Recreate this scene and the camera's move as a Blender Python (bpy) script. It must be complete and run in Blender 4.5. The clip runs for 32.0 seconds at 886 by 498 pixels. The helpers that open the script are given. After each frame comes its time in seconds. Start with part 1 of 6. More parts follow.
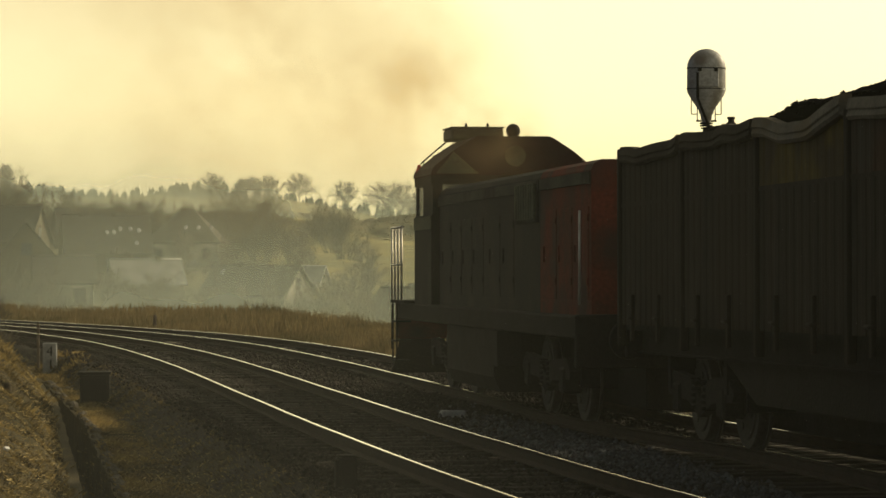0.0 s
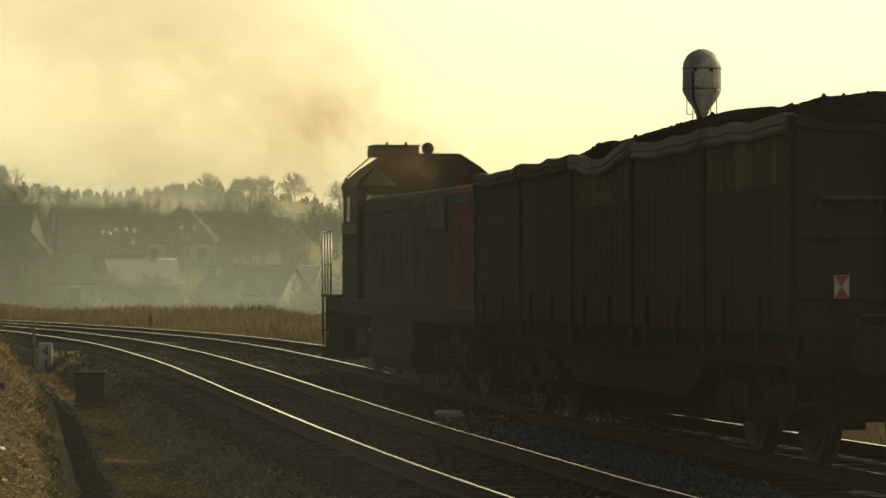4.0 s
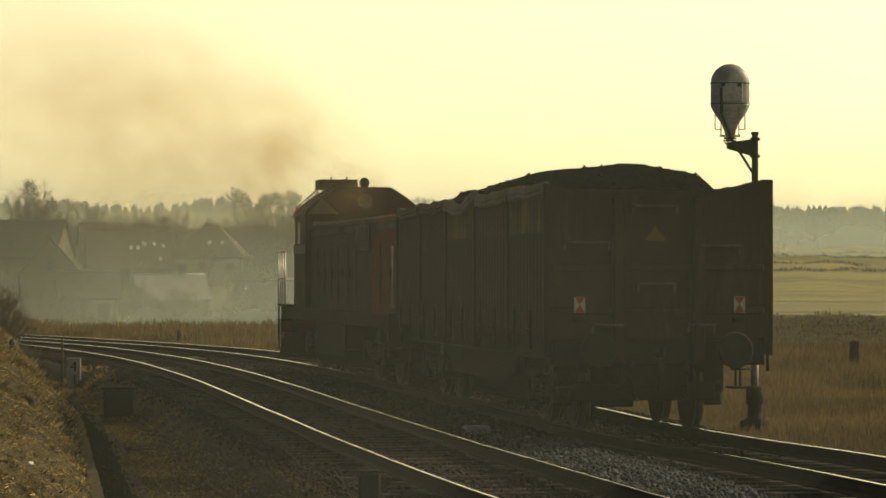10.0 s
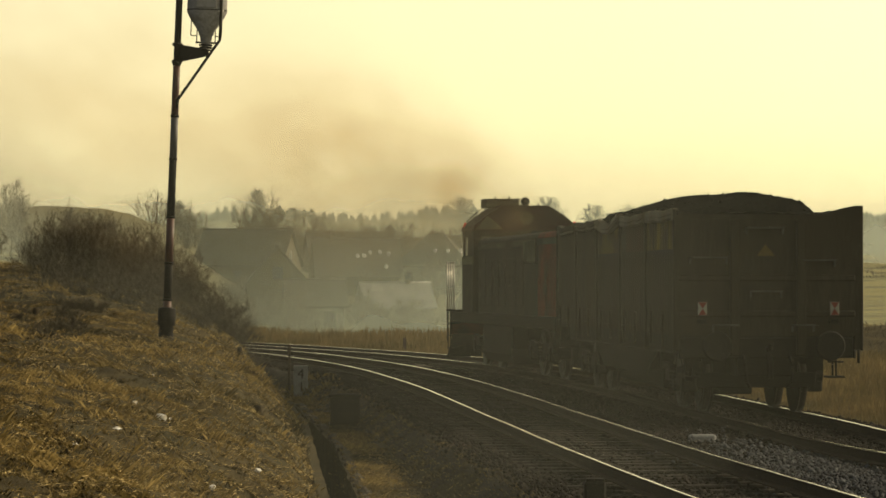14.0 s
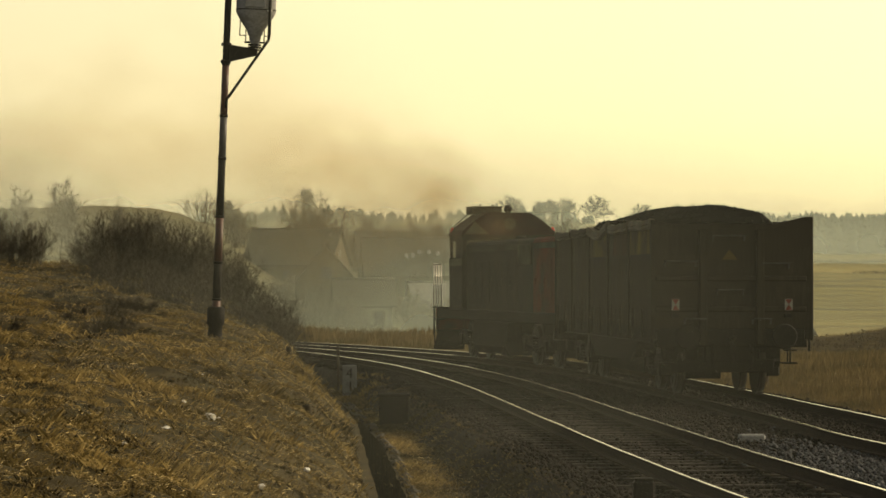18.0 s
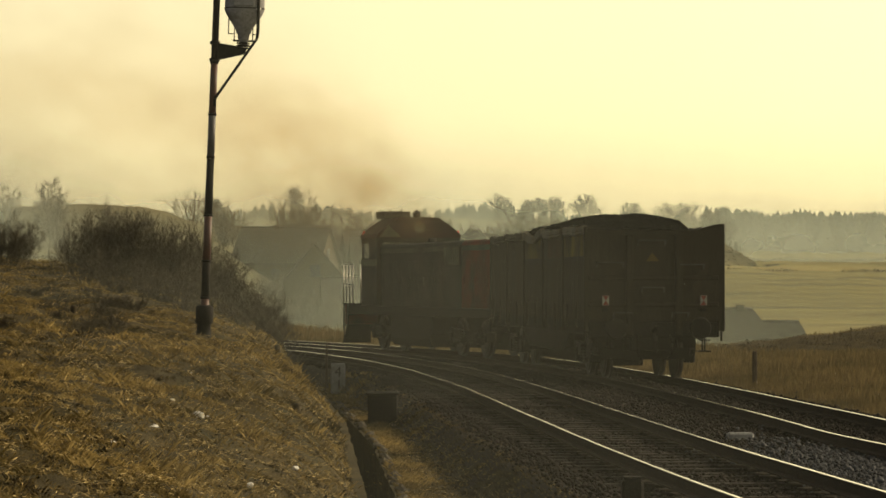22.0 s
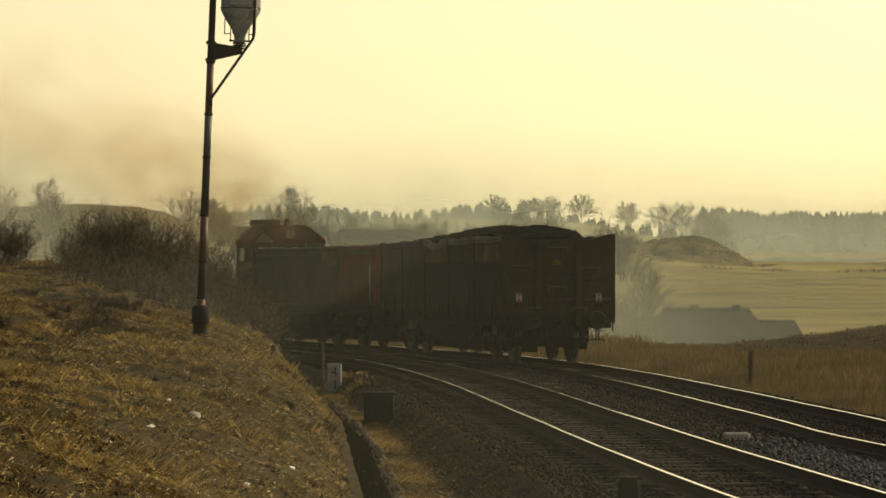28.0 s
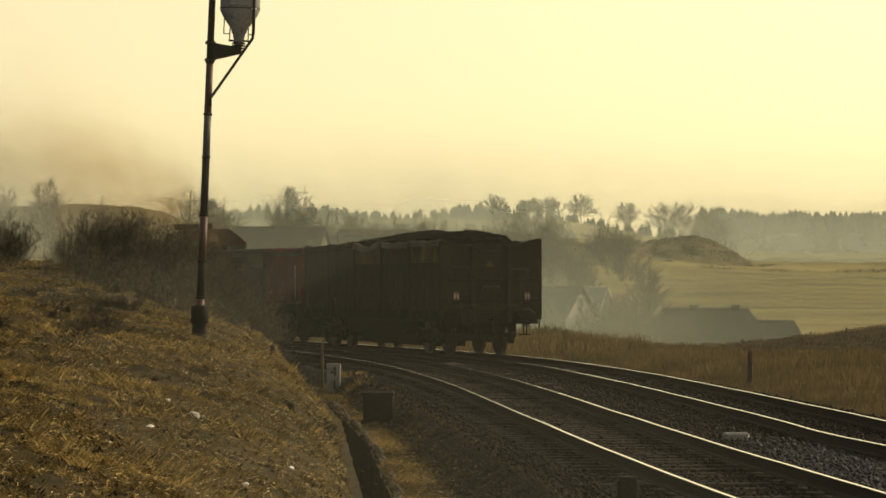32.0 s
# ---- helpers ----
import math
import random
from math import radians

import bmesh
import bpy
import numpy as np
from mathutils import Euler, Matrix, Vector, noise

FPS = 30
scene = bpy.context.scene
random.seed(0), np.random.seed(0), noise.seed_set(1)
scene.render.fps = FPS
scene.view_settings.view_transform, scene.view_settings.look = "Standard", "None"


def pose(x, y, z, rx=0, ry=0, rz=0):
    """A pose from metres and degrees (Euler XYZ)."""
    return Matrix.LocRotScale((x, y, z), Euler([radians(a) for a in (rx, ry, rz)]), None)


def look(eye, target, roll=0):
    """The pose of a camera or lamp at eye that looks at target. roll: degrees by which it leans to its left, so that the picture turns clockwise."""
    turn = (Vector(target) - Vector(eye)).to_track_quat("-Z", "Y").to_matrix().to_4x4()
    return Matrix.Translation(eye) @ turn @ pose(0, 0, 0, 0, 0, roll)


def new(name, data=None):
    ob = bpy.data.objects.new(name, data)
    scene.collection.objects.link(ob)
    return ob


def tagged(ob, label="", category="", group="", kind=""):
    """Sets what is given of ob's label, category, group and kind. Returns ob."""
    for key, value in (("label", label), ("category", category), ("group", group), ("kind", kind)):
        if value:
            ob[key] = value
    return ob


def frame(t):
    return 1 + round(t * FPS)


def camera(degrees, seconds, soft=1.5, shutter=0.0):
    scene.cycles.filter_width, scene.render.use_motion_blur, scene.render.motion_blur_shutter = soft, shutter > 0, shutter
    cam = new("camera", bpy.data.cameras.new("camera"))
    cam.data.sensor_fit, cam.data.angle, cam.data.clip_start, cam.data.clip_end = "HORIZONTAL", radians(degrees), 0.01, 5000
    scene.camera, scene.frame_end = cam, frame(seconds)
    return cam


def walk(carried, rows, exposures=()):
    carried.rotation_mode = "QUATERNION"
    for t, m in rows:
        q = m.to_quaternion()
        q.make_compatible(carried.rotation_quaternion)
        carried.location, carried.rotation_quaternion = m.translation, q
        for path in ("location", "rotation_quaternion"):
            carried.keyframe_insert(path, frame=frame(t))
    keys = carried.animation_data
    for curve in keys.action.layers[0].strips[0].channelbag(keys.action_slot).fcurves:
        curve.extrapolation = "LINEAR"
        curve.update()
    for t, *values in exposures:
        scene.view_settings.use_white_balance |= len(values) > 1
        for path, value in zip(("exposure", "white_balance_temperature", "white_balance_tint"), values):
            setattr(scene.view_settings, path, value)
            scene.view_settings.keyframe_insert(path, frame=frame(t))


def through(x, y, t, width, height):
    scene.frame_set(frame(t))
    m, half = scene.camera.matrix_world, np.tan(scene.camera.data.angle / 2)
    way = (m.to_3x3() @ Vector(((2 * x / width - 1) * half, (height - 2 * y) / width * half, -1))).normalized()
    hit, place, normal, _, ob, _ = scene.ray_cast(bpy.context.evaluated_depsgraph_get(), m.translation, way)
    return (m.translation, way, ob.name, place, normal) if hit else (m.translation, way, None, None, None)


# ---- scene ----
# ---------------------------------------------------------------- camera: on a tripod beside the line, panned by hand
EYE_Z = 1.992            # eye above the rail tops (rail tops are z = 0)
cam = camera(17.15, 32.0, soft=1.6)
# seconds, pan (degrees, to the left positive), tilt (degrees, up positive)
PAN = [(0, -5.49, 0.245), (0.5, -5.52, 0.235), (1, -5.54, 0.23), (2, -5.56, 0.245), (3, -5.58, 0.245), (3.5, -5.58, 0.245),
       (5.5, -5.555, 0.26), (6, -5.555, 0.26), (6.5, -5.545, 0.262), (7, -5.535, 0.28), (7.5, -5.48, 0.295), (8, -5.42, 0.34),
       (8.5, -5.33, 0.37), (9, -5.21, 0.45), (9.5, -5.10, 0.505), (10, -5.03, 0.54), (10.5, -4.89, 0.545), (11, -4.345, 0.57),
       (11.5, -3.62, 0.605), (12, -2.81, 0.64), (12.5, -2.09, 0.66), (13, -1.60, 0.67), (13.5, -1.145, 0.69), (14, -0.64, 0.70),
       (14.5, -0.165, 0.705), (15.5, 0.55, 0.72), (16.5, 0.606, 0.727), (17, 0.463, 0.705), (17.5, 0.375, 0.693), (18, 0.31, 0.69),
       (19, 0.22, 0.688), (20, 0.154, 0.67), (21, 0.121, 0.67), (22, 0.088, 0.66), (23, 0.055, 0.66), (24, 0.033, 0.66),
       (25.5, 0.03, 0.66), (27.5, 0.022, 0.66), (29, 0.0, 0.66), (32, 0.0, 0.66)]
walk(cam, [(t, pose(0, 0, EYE_Z, 90 + tilt, 0, pan)) for t, pan, tilt in PAN],
     exposures=[(0, 0.40, 6500, 11), (6, 0.41, 6500, 10), (13, 0.34, 6550, 12.5), (23, 0.31, 6650, 14.5), (32, 0.25, 6650, 16.5)])

# ---------------------------------------------------------------- light: low hazy sun ahead and to the right
SUN_AZ, SUN_EL = radians(66), radians(26)      # azimuth from +Y towards +X
world = bpy.data.worlds.new("hazy_sky")
scene.world = world
world.use_nodes = True
wn, wl = world.node_tree.nodes, world.node_tree.links
sky = wn.new("ShaderNodeTexSky")
sky.sky_type, sky.sun_disc = "NISHITA", False
sky.sun_elevation, sky.sun_rotation = SUN_EL, SUN_AZ
sky.air_density, sky.dust_density, sky.ozone_density = 1.0, 2.0, 0.5
# an even yellow haze over the sky, which scatters most light forward, towards the side away from the sun least
geo = wn.new("ShaderNodeTexCoord")
dot = wn.new("ShaderNodeVectorMath")
dot.operation = "DOT_PRODUCT"
dot.inputs[1].default_value = (math.sin(SUN_AZ) * math.cos(SUN_EL), math.cos(SUN_AZ) * math.cos(SUN_EL), math.sin(SUN_EL))
wl.new(geo.outputs["Generated"], dot.inputs[0])
lobe = wn.new("ShaderNodeValToRGB")
for e, (pos, col) in zip(lobe.color_ramp.elements, ((0.25, (0.72, 0.72, 0.68, 1)), (0.85, (12.2, 10.35, 4.9, 1)))):
    e.position, e.color = pos, col
half = wn.new("ShaderNodeMapRange")
half.inputs["From Min"].default_value = -1.0
wl.new(dot.outputs["Value"], half.inputs[0])
wl.new(half.outputs[0], lobe.inputs[0])
veil = wn.new("ShaderNodeMixRGB")
veil.inputs[0].default_value = 0.7
wl.new(sky.outputs[0], veil.inputs[1])
# the haze lies low: it thins towards the zenith
up = wn.new("ShaderNodeSeparateXYZ")
wl.new(geo.outputs["Generated"], up.inputs[0])
thin = wn.new("ShaderNodeMapRange")
thin.interpolation_type = "SMOOTHSTEP"
for k, v in (("From Min", 0.1), ("From Max", 0.8), ("To Min", 1.0), ("To Max", 0.22)):
    thin.inputs[k].default_value = v
wl.new(up.outputs["Z"], thin.inputs[0])
low = wn.new("ShaderNodeVectorMath")
low.operation = "SCALE"
wl.new(lobe.outputs[0], low.inputs[0])
wl.new(thin.outputs[0], low.inputs["Scale"])
wl.new(low.outputs[0], veil.inputs[2])
wl.new(veil.outputs[0], wn["Background"].inputs[0])
wn["Background"].inputs[1].default_value = 0.12
sun = new("sun", bpy.data.lights.new("sun", "SUN"))
sun.data.energy, sun.data.angle, sun.data.color = 3.9, radians(1.0), (1.0, 0.84, 0.55)
sun_dir = Vector((math.sin(SUN_AZ) * math.cos(SUN_EL), math.cos(SUN_AZ) * math.cos(SUN_EL), math.sin(SUN_EL)))
sun.matrix_world = look(sun_dir * 300, (0, 0, 0))
# ---------------------------------------------------------------- materials
MATS = {}


def mat(name, col, rough=0.8, metal=0.0, col2=None, scale=3.0, grain=40.0, bump=0.3, spread=0.5, stain=None, stain_scale=0.6, piece=0.0, streak=None, alpha=None, through=0.0):
    """A two-scale procedural surface: col and col2 mixed by coarse noise, fine grain in value, optional stains, streaks and piece-to-piece change."""
    if name in MATS:
        return MATS[name]
    m = bpy.data.materials.new(name)
    m.use_nodes = True
    n, l = m.node_tree.nodes, m.node_tree.links
    b = n["Principled BSDF"]
    b.inputs["Metallic"].default_value = metal
    b.inputs["Specular IOR Level"].default_value = 0.08 if rough > 0.8 else 0.3
    tc = n.new("ShaderNodeTexCoord")
    vec = tc.outputs["Object"]
    if streak:
        mp = n.new("ShaderNodeMapping")
        mp.inputs["Scale"].default_value = streak
        l.new(vec, mp.inputs[0])
        vec = mp.outputs[0]
    n1 = n.new("ShaderNodeTexNoise")
    n1.inputs["Scale"].default_value, n1.inputs["Detail"].default_value = scale, 5
    l.new(vec, n1.inputs["Vector"])
    n2 = n.new("ShaderNodeTexNoise")
    n2.inputs["Scale"].default_value, n2.inputs["Detail"].default_value = grain, 3
    l.new(vec, n2.inputs["Vector"])
    ramp = n.new("ShaderNodeValToRGB")
    c2 = col2 or tuple(c * 0.6 for c in col)
    ramp.color_ramp.elements[0].color, ramp.color_ramp.elements[1].color = (*c2, 1), (*col, 1)
    ramp.color_ramp.elements[0].position, ramp.color_ramp.elements[1].position = 0.5 - spread / 3, 0.5 + spread / 3
    l.new(n1.outputs[0], ramp.inputs[0])
    out = ramp.outputs[0]
    g = n.new("ShaderNodeMixRGB")
    g.blend_type, g.inputs[0].default_value = "OVERLAY", 0.55
    l.new(out, g.inputs[1])
    l.new(n2.outputs[0], g.inputs[2])
    out = g.outputs[0]
    if stain:
        n3 = n.new("ShaderNodeTexNoise")
        n3.inputs["Scale"].default_value, n3.inputs["Detail"].default_value = stain_scale, 6
        l.new(tc.outputs["Object"], n3.inputs["Vector"])
        r3 = n.new("ShaderNodeValToRGB")
        r3.color_ramp.elements[0].position, r3.color_ramp.elements[1].position = 0.48, 0.62
        l.new(n3.outputs[0], r3.inputs[0])
        sm = n.new("ShaderNodeMixRGB")
        l.new(r3.outputs[0], sm.inputs[0])
        l.new(out, sm.inputs[1])
        sm.inputs[2].default_value = (*stain, 1)
        out = sm.outputs[0]
    if piece:
        oi = n.new("ShaderNodeObjectInfo")
        mr = n.new("ShaderNodeMapRange")
        mr.inputs["To Min"].default_value, mr.inputs["To Max"].default_value = 1 - piece, 1 + piece
        l.new(oi.outputs["Random"], mr.inputs[0])
        hs = n.new("ShaderNodeHueSaturation")
        l.new(mr.outputs[0], hs.inputs["Value"])
        l.new(out, hs.inputs["Color"])
        out = hs.outputs[0]
    l.new(out, b.inputs["Base Color"])
    rr = n.new("ShaderNodeMapRange")
    rr.inputs["To Min"].default_value, rr.inputs["To Max"].default_value = max(0.02, rough - 0.12), min(1, rough + 0.12)
    l.new(n1.outputs[0], rr.inputs[0])
    l.new(rr.outputs[0], b.inputs["Roughness"])
    if bump:
        bp = n.new("ShaderNodeBump")
        bp.inputs["Strength"].default_value, bp.inputs["Distance"].default_value = bump, 0.02
        l.new(n2.outputs[0], bp.inputs["Height"])
        l.new(bp.outputs[0], b.inputs["Normal"])
    if through:
        tr = n.new("ShaderNodeBsdfTranslucent")
        l.new(out, tr.inputs[0])
        mx = n.new("ShaderNodeMixShader")
        mx.inputs[0].default_value = through
        l.new(b.outputs[0], mx.inputs[1])
        l.new(tr.outputs[0], mx.inputs[2])
        l.new(mx.outputs[0], n["Material Output"].inputs[0])
    MATS[name] = m
    return m


M_EARTH = mat("dry_grass_earth", (0.080, 0.060, 0.025), 0.95, col2=(0.024, 0.021, 0.011), scale=3.2, grain=60, bump=1.0, spread=.7, stain=(0.036, 0.031, 0.014), stain_scale=1.6)
M_BALLAST = mat("ballast", (0.024, 0.021, 0.018), 0.9, col2=(0.014, 0.012, 0.010), scale=6, grain=30, bump=1.0, stain=(0.034, 0.028, 0.021), stain_scale=0.5)
M_RAIL = mat("rail_steel", (0.97, 0.95, 0.90), 0.13, 1.0, col2=(0.8, 0.76, 0.7), scale=2, grain=60, bump=0.0)
M_RUST = mat("rusty_rail_side", (0.04, 0.027, 0.02), 0.9, 0.0, col2=(0.025, 0.018, 0.014), scale=4, grain=50)
M_SLEEPER = mat("oiled_wood", (0.024, 0.020, 0.016), 0.9, col2=(0.014, 0.012, 0.010), scale=2, grain=20, piece=0.3, streak=(1, 8, 8))
M_WAGON = mat("sooty_wagon_paint", (0.030, 0.025, 0.018), 0.85, 0.0, col2=(0.015, 0.013, 0.010), scale=1.6, grain=24, bump=0.25, stain=(0.024, 0.019, 0.013), stain_scale=0.9, streak=(1, 1, 0.12))
M_COAL = mat("coal", (0.006, 0.006, 0.006), 0.9, col2=(0.003, 0.003, 0.003), scale=5, grain=16, bump=1.0)
M_COAL.node_tree.nodes["Principled BSDF"].inputs["Specular IOR Level"].default_value = 0.0
M_LOCO = mat("sooty_green_paint", (0.028, 0.028, 0.022), 0.82, 0.0, col2=(0.016, 0.016, 0.013), scale=1.2, grain=20, bump=0.15, stain=(0.03, 0.026, 0.02), stain_scale=0.8)
M_RED = mat("dull_red_paint", (0.115, 0.022, 0.013), 0.85, 0.0, col2=(0.07, 0.018, 0.011), scale=1.5, grain=20, bump=0.15, stain=(0.05, 0.025, 0.02), stain_scale=0.9)
M_STEEL = mat("black_steel", (0.014, 0.013, 0.011), 0.85, 0.0, col2=(0.012, 0.011, 0.010), scale=3, grain=30)
M_GREYP = mat("grey_paint", (0.27, 0.27, 0.27), 0.5, col2=(0.18, 0.18, 0.18), scale=3, grain=25, bump=0.1, stain=(0.12, 0.10, 0.08), stain_scale=2)
M_WHITEP = mat("white_paint", (0.75, 0.74, 0.70), 0.55, col2=(0.55, 0.52, 0.46), scale=3, grain=25, bump=0.1)
M_FIELD = mat("far_field", (0.185, 0.155, 0.046), 0.95, col2=(0.075, 0.07, 0.027), scale=0.2, grain=2.5, bump=0.8, spread=.5, stain=(0.21, 0.17, 0.055), stain_scale=0.012, streak=(0.12, 1, 1))
M_STRAW = mat("dry_straw", (0.26, 0.19, 0.071), 0.9, col2=(0.044, 0.037, 0.017), scale=0.45, grain=9, bump=0, through=0.35)
M_HILL = mat("overgrown_hillside", (0.085, 0.078, 0.036), 0.95, col2=(0.038, 0.037, 0.019), scale=0.12, grain=0.9, bump=0.6, stain=(0.09, 0.075, 0.03), stain_scale=0.02, streak=(0.3, 1, 1))
M_REED = mat("brown_reed_grass", (0.160, 0.122, 0.060), 0.9, col2=(0.080, 0.068, 0.034), scale=0.35, grain=5, bump=0, through=0.35)
M_BARK = mat("grey_brown_bark", (0.12, 0.10, 0.075), 0.9, col2=(0.07, 0.055, 0.04), scale=2, grain=15, bump=0.3)
M_TWIG = mat("bare_twigs", (0.105, 0.09, 0.064), 0.9, col2=(0.07, 0.05, 0.035), scale=1, grain=8, bump=0)
M_SCRUB = mat("dark_scrub_twigs", (0.085, 0.075, 0.052), 0.9, col2=(0.05, 0.043, 0.03), scale=1, grain=8, bump=0)
M_NEEDLE = mat("dark_needles", (0.045, 0.055, 0.03), 0.9, col2=(0.028, 0.035, 0.02), scale=0.2, grain=2, bump=0)
M_WALL = mat("lime_plaster", (0.17, 0.16, 0.135), 0.9, col2=(0.12, 0.112, 0.095), scale=0.5, grain=6, bump=0.2)
M_WALL2 = mat("ochre_plaster", (0.085, 0.075, 0.052), 0.9, col2=(0.055, 0.048, 0.034), scale=0.5, grain=6, bump=0.2)
M_ROOF = mat("dark_roof_tiles", (0.065, 0.058, 0.046), 0.9, col2=(0.04, 0.036, 0.03), scale=0.8, grain=6, bump=0.4, streak=(1, 6, 6))
M_ROOF2 = mat("grey_sheet_roof", (0.20, 0.19, 0.18), 0.5, col2=(0.12, 0.115, 0.11), scale=0.8, grain=6, bump=0.2)
M_PANE = mat("house_window_glass", (0.05, 0.055, 0.06), 0.05, col2=(0.04, 0.045, 0.05), scale=1, grain=4, bump=0)
M_SLAB = mat("sooty_white_slab", (0.24, 0.245, 0.25), 0.8, col2=(0.15, 0.153, 0.156), scale=4, grain=40, bump=0.3)
M_MASTGREY = mat("dull_mast_grey", (0.075, 0.077, 0.08), 0.6, col2=(0.05, 0.051, 0.053), scale=4, grain=30, bump=0.1)
M_WEED = mat("dead_weed", (0.055, 0.042, 0.022), 0.9, col2=(0.028, 0.022, 0.013), scale=1.5, grain=9, bump=0)
M_CONCRETE = mat("weathered_concrete", (0.42, 0.40, 0.36), 0.9, col2=(0.25, 0.23, 0.2), scale=4, grain=40, bump=0.5)
M_WOOD = mat("grey_wood_post", (0.10, 0.08, 0.06), 0.9, col2=(0.06, 0.045, 0.035), scale=4, grain=30, bump=0.5, streak=(6, 6, 1))
M_BLACK = mat("black_paint", (0.02, 0.02, 0.02), 0.6, col2=(0.014, 0.014, 0.014), scale=4, grain=30, bump=0.05)
M_MASTRED = mat("faded_mast_red", (0.085, 0.033, 0.025), 0.6, col2=(0.05, 0.025, 0.02), scale=4, grain=30, bump=0.1)
M_GRAVEL = mat("pale_gravel", (0.058, 0.062, 0.068), 0.85, col2=(0.03, 0.03, 0.034), scale=6, grain=30, bump=0.3)
M_STONE = mat("dark_ballast_stone", (0.024, 0.020, 0.017), 0.9, col2=(0.012, 0.010, 0.009), scale=6, grain=30, bump=0.3)


def island_mat(base, name, amount):
    """The same surface with a change of value from piece to piece of one mesh."""
    m = base.copy()
    m.name = name
    n, l = m.node_tree.nodes, m.node_tree.links
    b = n["Principled BSDF"]
    link = b.inputs["Base Color"].links[0]
    src = link.from_socket
    users = [k.to_socket for k in src.links]
    g = n.new("ShaderNodeNewGeometry")
    mr = n.new("ShaderNodeMapRange")
    mr.inputs["To Min"].default_value, mr.inputs["To Max"].default_value = 1 - amount, 1 + amount
    hs = n.new("ShaderNodeHueSaturation")
    l.new(g.outputs["Random Per Island"], mr.inputs[0])
    l.new(mr.outputs[0], hs.inputs["Value"])
    l.new(src, hs.inputs["Color"])
    for sock in users:
        l.new(hs.outputs[0], sock)
    return m


M_STRAW_I = island_mat(M_STRAW, "dry_straw_blades", 0.55)
M_CLOD_I = island_mat(M_EARTH, "earth_clods", 0.6)
M_PALESTRAW = mat("pale_straw_litter", (0.62, 0.48, 0.22), 0.85, col2=(0.25, 0.185, 0.075), scale=3, grain=20, bump=0)
M_PALESTRAW_I = island_mat(M_PALESTRAW, "pale_straw_bits", 0.6)
M_SPOIL = mat("spoil_earth", (0.088, 0.075, 0.036), 0.95, col2=(0.045, 0.042, 0.02), scale=0.25, grain=2.2, bump=1.0, stain=(0.12, 0.10, 0.045), stain_scale=0.1)
M_SKYGLASS = mat("roof_window_glass", (0.5, 0.5, 0.49), 0.25, 1.0, col2=(0.4, 0.4, 0.4), scale=2, grain=10, bump=0)
M_EDGE = mat("mossy_edging_stone", (0.085, 0.075, 0.058), 0.9, col2=(0.04, 0.035, 0.028), scale=6, grain=30, bump=0.5, piece=0.4)
M_REED_I = island_mat(M_REED, "reed_blades", 0.25)
M_GRAVEL_I = island_mat(M_GRAVEL, "pale_gravel_stones", 0.45)
M_STONE_I = island_mat(M_STONE, "ballast_stones", 0.6)


